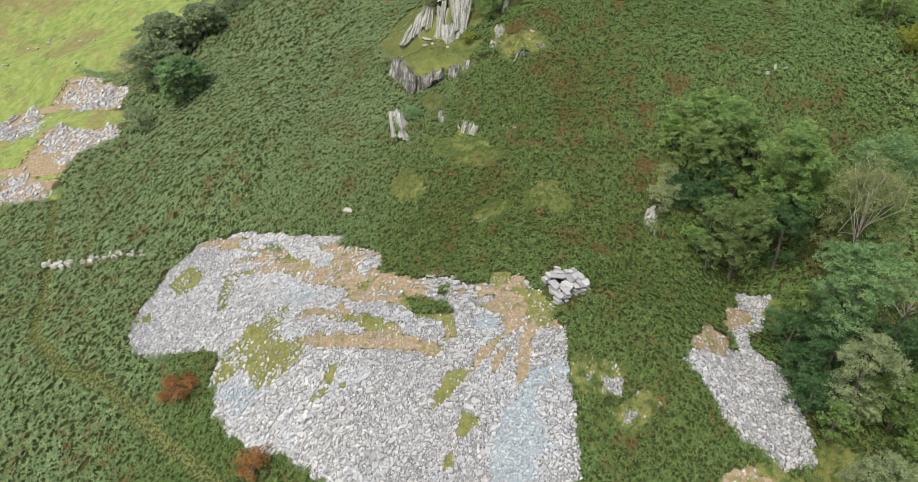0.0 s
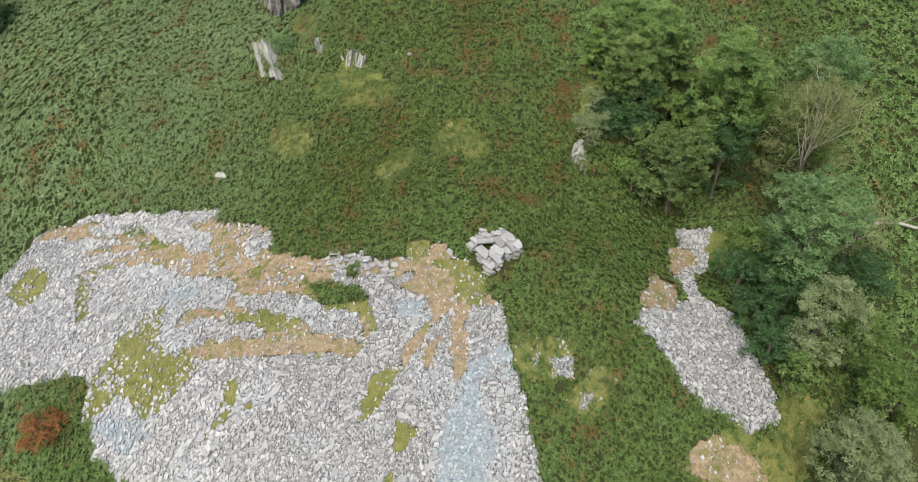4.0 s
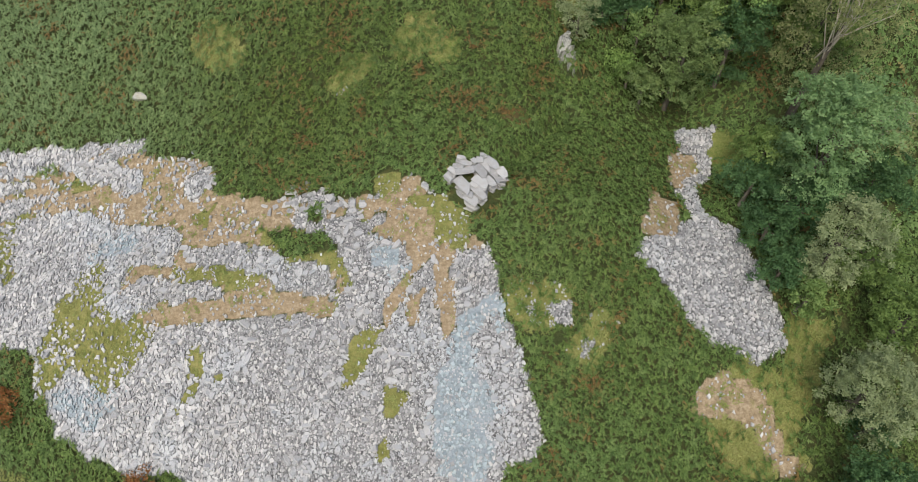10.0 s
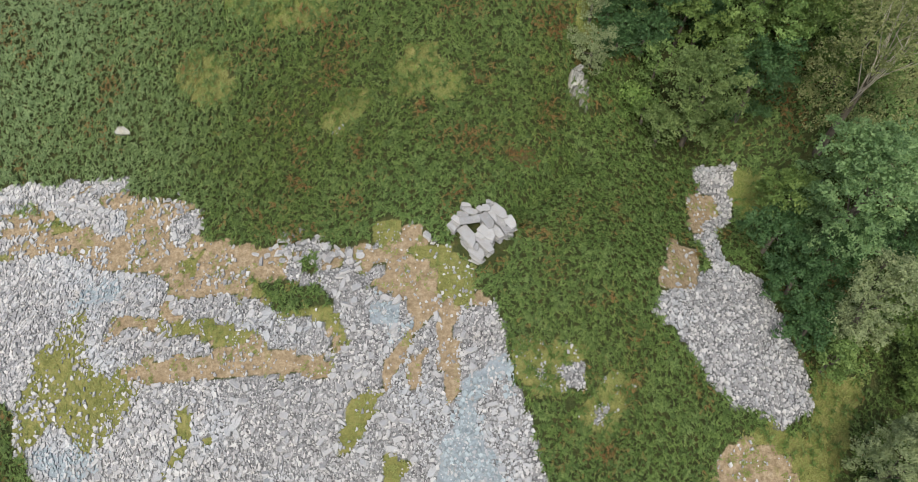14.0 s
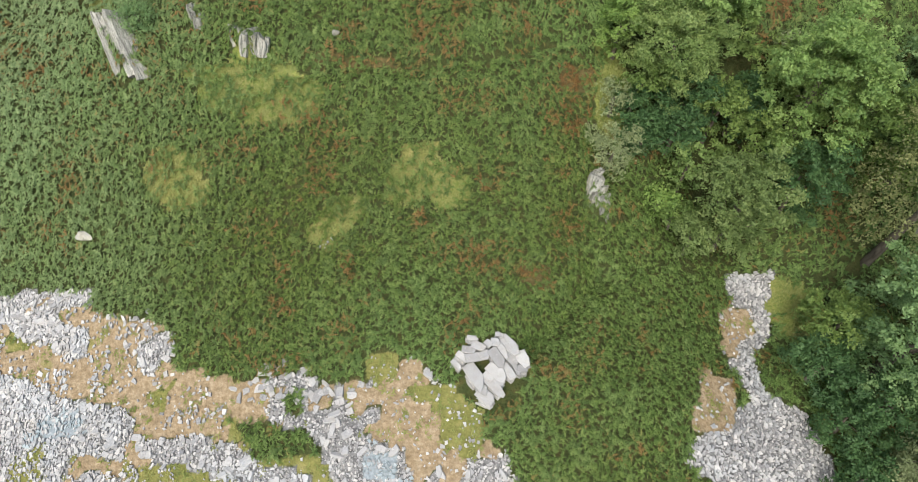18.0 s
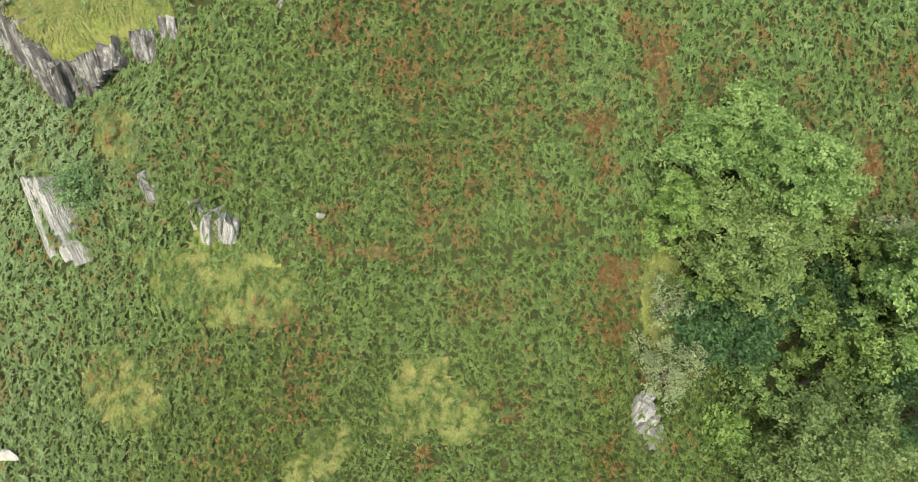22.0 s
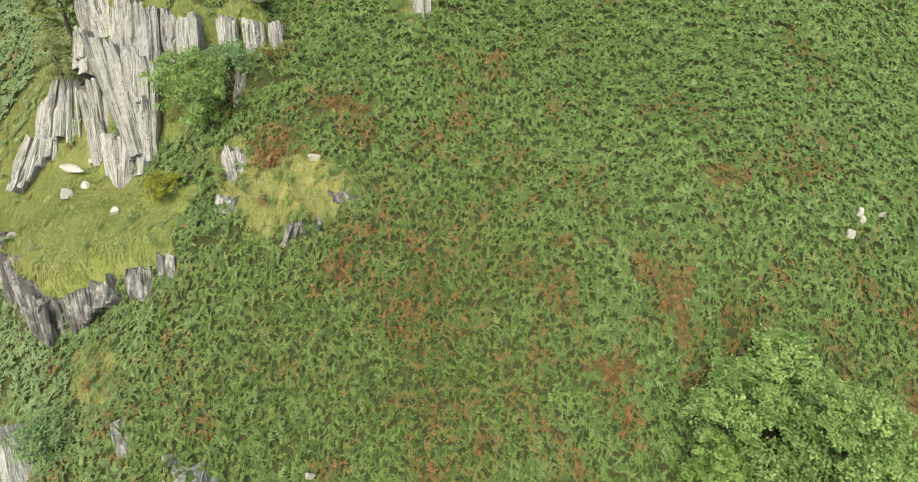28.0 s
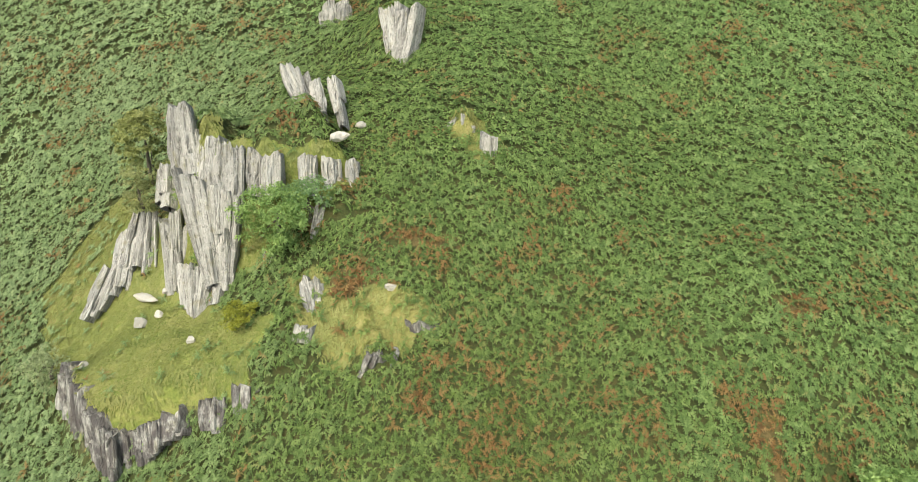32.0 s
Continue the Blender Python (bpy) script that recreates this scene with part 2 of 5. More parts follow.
M_THORN = leaf_material("pale_thorn_leaves", (0.12, 0.15, 0.04), (0.24, 0.275, 0.085), (0.38, 0.40, 0.15))
M_YELLOW = leaf_material("yellow_leaves", (0.12, 0.14, 0.015), (0.24, 0.27, 0.03), (0.36, 0.36, 0.06))
M_TUFT = leaf_material("grass_blades", (0.085, 0.13, 0.024), (0.16, 0.195, 0.045), (0.28, 0.27, 0.092), 0.25)


def bark_material(name, dark, light):
    k = Mat(name, 0.9, 0.2)
    k.color(k.ramp(k.noise(4, 5, (1, 1, 0.3)), [(0.3, dark), (0.7, light)]))
    k.bump(k.noise(8, 5, (1, 1, 0.2)), 0.6, 0.05)
    return k.m


M_BARK = bark_material("bark", (0.055, 0.048, 0.036), (0.17, 0.15, 0.115))
M_BARE = bark_material("bleached_bark", (0.24, 0.22, 0.17), (0.5, 0.46, 0.37))


# ---- building helpers ----
rng = np.random.default_rng(7)


def lattice(seed):
    return np.random.default_rng(seed).random((64, 64))


def soft_noise(x, y, size, seed):
    """Value noise in the plan, 0 to 1, with features of that size in metres."""
    g = lattice(seed)
    u, v = np.asarray(x, float) / size + 500.3, np.asarray(y, float) / size + 500.7
    i, j = np.floor(u).astype(int), np.floor(v).astype(int)
    a, b = u - i, v - j
    a, b = a * a * (3 - 2 * a), b * b * (3 - 2 * b)
    q = lambda p, s: g[p % 64, s % 64]
    return (q(i, j) * (1 - a) + q(i + 1, j) * a) * (1 - b) + (q(i, j + 1) * (1 - a) + q(i + 1, j + 1) * a) * b


def smooth(v, lo, hi):
    t = np.clip((v - lo) / (hi - lo), 0, 1)
    return t * t * (3 - 2 * t)


def mesh_of(name, verts, faces, material, flat=False, attrs=()):
    """A mesh from arrays of vertices and of triangles or quads."""
    verts, faces = np.asarray(verts, np.float32), np.asarray(faces, np.int32)
    me = bpy.data.meshes.new(name)
    m, k = faces.shape
    me.vertices.add(len(verts))
    me.vertices.foreach_set("co", verts.ravel())
    me.loops.add(m * k)
    me.loops.foreach_set("vertex_index", faces.ravel())
    me.polygons.add(m)
    me.polygons.foreach_set("loop_start", np.arange(0, m * k, k, dtype=np.int32))
    for key, values in attrs:
        if np.ndim(values) == 2:
            me.attributes.new(key, "FLOAT_VECTOR", "POINT").data.foreach_set("vector", np.asarray(values, np.float32).ravel())
            continue
        me.attributes.new(key, "FLOAT", "POINT").data.foreach_set("value", np.asarray(values, np.float32))
    me.update(calc_edges=True)
    if flat:
        me.shade_flat()
    me.materials.append(material)
    return me


def part(name, mesh, parent, m=None, label=""):
    ob = new(name, mesh)
    ob.parent = parent
    if m is not None:
        ob.matrix_basis = m
    return tagged(ob, label)


def thing(name, x, y, z, label, category, group="", kind=""):
    ob = new(name)
    ob.location = (x, y, z)
    return tagged(ob, label, category, group, kind)


# ---- the lie of the land ----
HILLS = [(-47, 13, 1.36), (-47, 26, -0.73), (-47, 39, 4.12), (-34, 0, -2.6), (-34, 13, 0.73), (-34, 26, -1.03), (-21, 13, 1.44), (-21, 26, 0.38), (-21, 39, 1.62), (-21, 52, 1.75), (-21, 65, 2.83), (-8, 13, 2.58), (-8, 26, 0.52), (-8, 39, 1.29), (-8, 52, 0.85), (-8, 65, 3.64), (-8, 78, 2.14), (5, 0, 2.19), (5, 13, 1.1), (5, 26, 1.37), (5, 39, 1.56), (5, 52, 1.37), (5, 65, 0.27), (18, 0, -1.12), (18, 13, 2.05), (18, 26, -1.38), (18, 39, -2.55), (18, 52, 2.6), (18, 65, 1.07), (31, 13, -1.7), (31, 26, -1.36), (31, 39, 1.57), (31, 65, -0.57)]


def along(px, py, line):
    """Signed distance to a line (positive to its left) and how far along it, 0 to 1."""
    best, side, place = np.full(np.shape(px), 1e9), np.zeros(np.shape(px)), np.zeros(np.shape(px))
    n = len(line) - 1
    for i in range(n):
        (ax, ay), (bx, by) = line[i], line[i + 1]
        dx, dy = bx - ax, by - ay
        t = np.clip(((px - ax) * dx + (py - ay) * dy) / (dx * dx + dy * dy), 0, 1)
        d = np.hypot(px - ax - t * dx, py - ay - t * dy)
        s = np.sign(dx * (py - ay) - dy * (px - ax))
        near = d < best
        best, side, place = np.where(near, d, best), np.where(near, s, side), np.where(near, (i + t) / n, place)
    return best * side, place


LOWER_CLIFF = [(-29.8, 56.5), (-28.2, 53.4), (-26.4, 51.7), (-23.6, 51.2), (-21.6, 51.9), (-19.0, 52.2), (-16.6, 52.8)]
UPPER_CLIFF = [(-24.5, 76.0), (-26.2, 70.5), (-26.0, 65.5), (-24.6, 61.2), (-21.5, 59.6), (-18.5, 60.6), (-15.5, 63.0), (-12.0, 64.6)]


STEPS = [
    ([(-25.6, 44.2), (-24.4, 42.4), (-23.5, 40.8)], 1.5),
    ([(-16.0, 42.8), (-15.5, 41.7), (-14.4, 41.2), (-13.5, 41.5)], 1.3),
    ([(-18.3, 63.3), (-15.6, 64.1), (-12.6, 65.1)], 1.3),
    ([(-14.3, 60.9), (-12.1, 61.7)], 1.2),
    ([(-11.0, 52.9), (-9.8, 53.0), (-9.1, 53.5)], 1.1),
    ([(-9.7, 56.0), (-7.1, 55.2)], 0.7),
    ([(-15.6, 54.5), (-14.2, 54.9)], 0.9),
    ([(-6.1, 68.4), (-4.7, 68.2)], 1.2),
    ([(8.0, 32.8), (8.3, 31.6), (8.8, 30.4)], 1.2),
]


def land(x, y):
    """Height of the bare ground."""
    x, y = np.asarray(x, float), np.asarray(y, float)
    u, v = np.clip(x, -130, 70), np.clip(y, -30, 130)
    a, b = u / 50, v / 50
    z = -2.731 + 4.162 * a + 16.353 * b - 1.573 * a * a + 0.879 * a * b + 2.798 * b * b
    z = z + 0.16 * (y - v).clip(0, 900) + 0.25 * (y - v).clip(-900, 0) * 0.3
    for hx, hy, h in HILLS:
        z = z + h * np.exp(-((x - hx) ** 2 + (y - hy) ** 2) / 162)
    d, p = along(x, y, LOWER_CLIFF)
    z = z + 2.4 * smooth(d, 0.1, 0.9) * np.exp(-np.clip(d, 0, 99) / 4.5) * smooth(p, -0.01, 0.15) * (1 - 0.6 * smooth(p, 0.6, 1))
    z = z - 1.2 * smooth(-d, 0.1, 0.6) * np.exp(-np.clip(-d, 0, 99) / 3.0) * smooth(p, 0.02, 0.15) * smooth(1 - p, 0.01, 0.3)
    d, p = along(x, y, UPPER_CLIFF)
    q = np.clip((p - 0.4) / 0.6, 0, 1)
    z = z + (6.3 - 3.4 * q) * smooth(p, 0.0, 0.38) * smooth(d, -0.2, 4.2) * np.exp(-np.clip(d - 4, 0, 99) / 7) * smooth(1 - p, 0.0, 0.08)
    for line, rise in STEPS:
        near = (np.abs(x - line[0][0]) < 11) & (np.abs(y - line[0][1]) < 11)
        if np.any(near):
            d, p = along(x, y, line)
            z = z + np.where(near, rise * smooth(d, -0.25, 0.35) * np.exp(-np.clip(d, 0, 99) / 2.2) * smooth(p, -0.01, 0.12) * smooth(1 - p, -0.01, 0.12), 0)
    for hx, hy, hr, h in ((-101, 70, 7, 3.2), (-125, 69, 9, 3.0), (-90, 51, 5, 2.2), (-104, 46, 7, 2.4), (9.3, 19.5, 4.2, 0.9), (-21.3, 58.4, 2.3, -1.25), (-24.1, 60.2, 1.6, -0.7), (-23.0, 63.4, 1.3, -1.6), (-27.4, 66.6, 3.4, 1.2), (-17.6, 73.0, 2.5, 1.9), (-11.2, 82.0, 2.8, 2.4)):
        z = z + h * np.exp(-((x - hx) ** 2 + (y - hy) ** 2) / (hr * hr))
    d, p = along(x, y, [(3.2, 22.4), (6.2, 25.4), (9.4, 28.2)])
    z = z - 0.9 * np.exp(-((d / 0.7) ** 2)) * smooth(p, 0.0, 0.1) * smooth(1 - p, 0.0, 0.1)
    d, p = along(x, y, [(-13.0, 40.0), (-8.0, 40.4), (-3.5, 40.1), (1.0, 40.3), (5.0, 41.1), (7.6, 42.4)])
    z = z - 0.45 * np.exp(-((d / 0.45) ** 2)) * smooth(p, 0.0, 0.1) * smooth(1 - p, 0.0, 0.1)
    z = z - 2.2 * np.exp(-(((x - 18.5) / 4) ** 2 + ((y - 33) / 9) ** 2))
    return z + 0.3 * (soft_noise(x, y, 2.6, 3) - 0.5) + 0.5 * (soft_noise(x, y, 7, 4) - 0.5)


COVERS = ["bracken", "stone", "dirt", "grass", "moss", "blue", "field", "litter", "rust"]
AREAS = []


def area(kind, outline):
    AREAS.append((COVERS.index({"spoil": "stone", "fern": "bracken"}.get(kind, kind)), np.array(outline)))


area("litter", [(12, 28), (13, 36), (14, 44), (20, 44), (30, 39), (33, 25), (31, 5), (27, -2), (23, 3), (24, 13), (22, 20), (21, 29), (16, 27)])
area("spoil", [(-45.9, 13.5), (-47.3, 17.5), (-46.8, 22.6), (-45.0, 26.7), (-40.9, 28.5), (-34.6, 29.3), (-27.8, 28.6), (-24.5, 26.4), (-20.2, 25.1), (-19.3, 22.9), (-14.7, 21.5), (-11.0, 21.9), (-6.4, 20.9), (-3.8, 22.3), (-0.6, 20.8), (0.8, 17.9), (2.4, 16.8), (2.8, 12.6), (4.5, 8.8), (5.5, 4.5), (-5.7, -4.0), (-16.6, 2.1), (-21.2, 3.9), (-24.7, 4.4), (-31.0, 6.9), (-32.5, 11.2), (-34.2, 13.5), (-37.9, 13.2), (-40.7, 11.8), (-44.4, 12.0)])
area("dirt", [(-39.8, 28.4), (-36.6, 28.0), (-34.3, 28.2), (-29.1, 28.5), (-25.6, 27.3), (-20.0, 25.6), (-18.3, 22.5), (-15.6, 22.3), (-12.7, 21.9), (-8.1, 21.4), (-5.8, 21.0), (-4.1, 22.9), (-3.2, 22.5), (-0.9, 19.1), (0.8, 18.2), (2.6, 17.1), (-3.4, 16.6), (-6.0, 17.6), (-8.4, 17.4), (-8.0, 14.5), (-9.2, 12.9), (-24.1, 13.7), (-28.9, 19.4), (-34.9, 19.2), (-37.1, 19.4), (-39.1, 23.0)])
area("dirt", [(-45.5, 26.2), (-41.9, 28.1), (-37.3, 28.2), (-31.9, 27.2), (-24.9, 24.0), (-24.8, 22.2), (-30.6, 24.7), (-37.4, 26.8), (-41.5, 26.7)])
area("grass", [(-45.5, 20.7), (-44.4, 23.8), (-42.0, 22.9), (-42.0, 21.3), (-43.4, 19.7)])
area("grass", [(-37.9, 18.7), (-36.8, 19.4), (-35.7, 18.4), (-36.9, 18.0)])
area("grass", [(-47.2, 16.0), (-45.2, 17.1), (-44.4, 16.1), (-46.2, 15.6)])
area("grass", [(-38.5, 23.2), (-36.9, 25.6), (-36.2, 23.8), (-36.8, 21.7)])
area("grass", [(-36.0, 28.1), (-33.5, 28.2), (-33.0, 27.4), (-35.2, 27.3)])
area("grass", [(-34.3, 26.1), (-31.6, 26.7), (-29.1, 25.6), (-31.3, 25.3)])
area("grass", [(-39.1, 23.0), (-37.4, 23.6), (-36.4, 21.1), (-36.9, 19.2), (-37.7, 19.5)])
area("grass", [(-28.1, 19.3), (-30.7, 17.8), (-32.4, 14.8), (-33.3, 12.4), (-32.8, 9.5), (-31.5, 10.5), (-30.1, 11.6), (-28.5, 10.9), (-27.2, 9.0), (-26.0, 9.7), (-23.8, 11.7), (-22.5, 12.7), (-24.2, 14.5), (-26.4, 14.7), (-28.1, 16.0), (-27.5, 17.3)])
area("grass", [(-21.7, 17.9), (-15.8, 16.7), (-13.3, 15.2), (-17.5, 15.7), (-21.6, 16.8)])
area("grass", [(-16.3, 19.9), (-12.4, 19.1), (-8.2, 17.0), (-7.6, 14.5), (-8.8, 15.8), (-13.1, 17.1)])
area("grass", [(-20.7, 21.8), (-18.9, 21.9), (-19.0, 20.6), (-20.0, 20.7)])
area("stone", [(-39.7, 27.8), (-36.6, 28.1), (-35.6, 27.6), (-37.5, 27.2), (-39.7, 27.1)])
area("stone", [(-34.7, 28.7), (-32.7, 28.8), (-31.0, 28.1), (-28.7, 28.2), (-28.1, 26.7), (-25.8, 26.2), (-25.4, 24.3), (-27.0, 24.1), (-28.1, 25.4), (-31.3, 26.4), (-33.1, 27.4)])
area("stone", [(-28.8, 29.1), (-25.6, 28.4), (-25.4, 27.5), (-28.6, 28.1)])
area("stone", [(-21.5, 24.8), (-19.2, 25.1), (-18.8, 23.6), (-20.0, 22.9), (-21.6, 23.2)])
area("stone", [(-39.6, 26.6), (-36.4, 26.7), (-35.5, 26.3), (-37.4, 25.9), (-39.5, 25.6)])
area("stone", [(-39.5, 24.9), (-36.9, 25.4), (-34.6, 25.4), (-36.2, 24.6), (-38.5, 23.7), (-39.1, 23.2)])
area("stone", [(-36.9, 23.7), (-33.2, 23.9), (-28.7, 23.1), (-27.8, 21.9), (-21.9, 20.9), (-21.3, 20.0), (-21.7, 17.9), (-27.0, 18.2), (-29.5, 19.5), (-30.7, 17.8), (-32.5, 15.0), (-36.8, 14.5), (-37.4, 17.0), (-36.5, 19.4), (-36.5, 21.4)])
area("stone", [(-21.1, 19.0), (-18.0, 18.9), (-14.6, 18.2), (-12.0, 17.0), (-9.4, 15.9), (-8.1, 14.1), (-11.1, 14.3), (-13.3, 15.1), (-15.8, 16.9), (-18.2, 17.1), (-20.3, 17.9)])
area("stone", [(-28.2, 18.1), (-25.3, 18.1), (-25.9, 16.9), (-27.4, 16.9)])
area("stone", [(-26.5, 16.4), (-23.6, 17.1), (-20.0, 16.2), (-17.1, 15.4), (-17.2, 14.8), (-22.7, 14.9), (-24.2, 14.5), (-25.5, 15.1)])
area("stone", [(-12.7, 21.6), (-10.6, 22.2), (-9.6, 21.6), (-9.9, 19.3), (-7.9, 19.8), (-8.2, 21.2), (-7.5, 21.0), (-7.0, 19.2), (-5.5, 19.9), (-5.6, 19.1), (-6.7, 18.2), (-3.2, 17.2), (-5.9, 14.3), (-7.5, 12.0), (-9.2, 12.1), (-7.5, 14.5), (-8.4, 17.4), (-9.6, 18.6), (-12.6, 19.3), (-12.5, 20.2), (-11.4, 20.7), (-12.6, 21.1)])
area("fern", [(-15.0, 19.5), (-12.4, 19.0), (-9.6, 18.5), (-8.6, 17.2), (-10.4, 16.9), (-12.7, 17.6)])
area("fern", [(-11.5, 20.4), (-10.3, 20.5), (-10.0, 19.4), (-11.2, 19.5)])
area("dirt", [(-23.1, 15.1), (-17.4, 14.9), (-13.3, 14.3), (-8.7, 14.1), (-8.4, 13.4), (-15.5, 14.0), (-19.7, 13.9), (-22.6, 14.1)])
area("dirt", [(-5.8, 12.4), (-4.2, 15.0), (-3.4, 16.8), (-2.4, 16.6), (-3.6, 14.2), (-5.4, 11.5)])
area("dirt", [(-3.5, 14.2), (-2.4, 14.4), (-2.7, 11.7), (-3.3, 11.4)])
area("dirt", [(-1.6, 17.2), (-0.3, 17.1), (-0.3, 11.7), (-0.8, 10.5), (-1.2, 11.7)])
area("dirt", [(-3.9, 17.1), (-3.5, 18.3), (-0.1, 18.2), (-0.2, 16.5), (-1.8, 16.2), (-2.8, 15.4)])
area("grass", [(-7.8, 11.6), (-5.7, 11.6), (-6.3, 9.8), (-7.5, 8.1), (-8.3, 8.3)])
area("grass", [(-5.1, 8.5), (-4.4, 8.4), (-3.7, 6.9), (-4.7, 6.0), (-5.3, 6.5)])
area("grass", [(-5.9, 4.0), (-5.2, 5.0), (-4.6, 3.9), (-5.4, 3.5)])
area("grass", [(-4.5, 8.1), (-3.6, 8.0), (-3.6, 7.2), (-4.2, 7.2)])
area("grass", [(-19.9, 11.6), (-18.7, 11.6), (-18.2, 9.9), (-18.9, 8.6), (-20.5, 7.4), (-20.9, 7.8), (-19.6, 9.4)])
area("grass", [(-17.6, 10.1), (-16.7, 10.0), (-16.7, 9.5), (-17.4, 9.6)])
area("grass", [(-1.8, 19.5), (0.8, 19.6), (0.6, 17.2), (-1.6, 17.2)])
area("grass", [(-6.3, 22.9), (-4.0, 22.9), (-4.0, 21.3), (-5.8, 20.9)])
area("grass", [(-4.0, 20.8), (-1.0, 21.0), (0.4, 19.6), (-1.8, 19.0)])
area("blue", [(-0.1, 12.5), (2.8, 14.1), (3.1, 13.3), (1.3, 11.6), (0.7, 10.1), (2.1, 6.7), (2.0, 2.5), (-1.6, 2.7), (-1.8, 6.8), (-1.6, 8.9), (-0.4, 10.2)])
area("blue", [(-29.2, 20.7), (-25.6, 21.3), (-24.6, 19.1), (-28.1, 19.2)])
area("blue", [(-6.0, 17.2), (-3.9, 17.3), (-5.1, 15.4), (-6.8, 15.6)])
area("blue", [(-31.3, 10.8), (-26.7, 9.0), (-25.1, 8.4), (-28.1, 7.2), (-31.3, 9.0)])
area("spoil", [(17.8, 29.3), (21.0, 29.4), (20.9, 26.6), (18.8, 23.3), (18.9, 21.2), (21.3, 20.0), (21.9, 16.8), (23.5, 13.0), (23.4, 10.9), (20.6, 9.5), (17.3, 11.2), (15.8, 13.1), (14.7, 15.1), (12.5, 16.4), (12.8, 17.6), (15.3, 19.3), (17.9, 20.6), (16.9, 23.0), (17.1, 25.8), (18.2, 26.9)])
area("dirt", [(14.3, 22.4), (16.7, 22.0), (16.6, 18.5), (13.1, 18.0)])
area("dirt", [(16.7, 26.7), (18.9, 26.9), (19.1, 24.9), (16.9, 23.0)])
area("grass", [(15.4, 7.0), (18.9, 9.8), (22.8, 9.3), (22.4, 6.7), (24.1, 3.0), (18.2, 2.9)])
area("dirt", [(15.7, 7.8), (18.4, 9.4), (20.8, 8.0), (22.1, 4.5), (23.6, 3.0), (21.9, 2.9), (19.4, 5.8), (15.9, 6.3)])
area("grass", [(3.2, 15.1), (7.4, 14.4), (7.9, 11.9), (4.3, 11.1), (3.0, 12.6)])
area("grass", [(7.6, 11.5), (10.6, 12.9), (11.4, 12.0), (9.1, 8.9), (7.1, 10.0)])
area("grass", [(23.9, 13.8), (27.3, 13.3), (25.6, 9.1), (23.0, 4.2), (22.4, 6.7)])
area("spoil", [(5.6, 13.0), (7.6, 13.2), (7.8, 11.7), (5.9, 11.5)])
area("spoil", [(8.0, 11.1), (9.1, 11.1), (8.9, 9.8), (8.1, 9.9)])
area("spoil", [(4.0, 12.8), (5.0, 12.7), (4.7, 11.6)])
area("moss", [(20.8, 28.6), (23.6, 27.6), (23.8, 25.0), (21.6, 24.2), (20.2, 25.6)])
area("grass", [(-22.8, 49.4), (-20.6, 49.4), (-18.9, 46.4), (-20.1, 45.4), (-22.0, 47.3)])
area("moss", [(-26.9, 48.0), (-24.9, 46.3), (-23.8, 44.5), (-26.1, 44.8)])
area("grass", [(-22.6, 35.0), (-20.4, 36.4), (-18.2, 35.7), (-17.1, 32.5), (-19.7, 32.4)])
area("grass", [(-5.7, 33.2), (-4.2, 35.3), (-1.9, 35.2), (-1.4, 33.4), (-2.4, 33.4), (-2.8, 31.7), (-5.2, 31.9)])
area("moss", [(-3.2, 33.7), (-0.1, 34.2), (0.3, 32.4), (-1.1, 31.5), (-3.0, 32.2)])
area("grass", [(-10.3, 30.5), (-8.9, 32.5), (-6.1, 32.3), (-7.0, 30.7), (-9.3, 28.7)])
area("moss", [(-19.5, 41.4), (-12.8, 41.5), (-9.2, 38.9), (-10.2, 37.3), (-13.6, 37.1), (-17.3, 38.4), (-18.4, 40.3)])
area("grass", [(8.7, 42.7), (10.6, 40.5), (11.2, 38.6), (10.1, 35.5), (8.9, 37.0), (9.4, 39.7)])
area("rust", [(2.6, 28.0), (5.1, 27.4), (5.4, 26.1), (3.3, 26.7)])
area("field", [(-76.2, 83.7), (-76.3, 77.2), (-85.3, 68.1), (-99.8, 66.2), (-83.9, 61.7), (-77.9, 53.9), (-81.6, 45.1), (-82.0, 42.7), (-78.2, 36.5), (-89.6, 35.9), (-154.1, 38.6), (-222.2, 89.9), (-160.6, 109.5)])
area("dirt", [(-83.4, 37.4), (-83.9, 43.4), (-81.0, 44.5), (-77.4, 53.2), (-77.7, 55.2), (-78.3, 52.0), (-89.4, 51.0), (-92.8, 47.3), (-95.0, 43.8), (-96.7, 42.8), (-89.3, 35.7), (-79.5, 36.5)])
area("spoil", [(-98.7, 59.8), (-96.2, 65.5), (-83.9, 61.7), (-80.5, 55.5), (-92.3, 55.9)])
area("spoil", [(-119.2, 55.0), (-104.3, 59.3), (-97.3, 56.6), (-96.1, 50.7), (-102.7, 48.6)])
area("spoil", [(-91.0, 46.8), (-89.4, 51.0), (-78.3, 52.0), (-75.8, 49.4), (-81.6, 45.1), (-83.9, 43.4)])
area("spoil", [(-101.5, 39.3), (-95.3, 41.4), (-89.2, 42.1), (-80.1, 37.1), (-89.3, 35.7)])
area("grass", [(-31.4, 71.2), (-28.4, 69.0), (-27.2, 64.4), (-28.9, 62.0), (-29.6, 59.4), (-31.4, 58.1), (-34.5, 62.8), (-33.1, 67.5)])
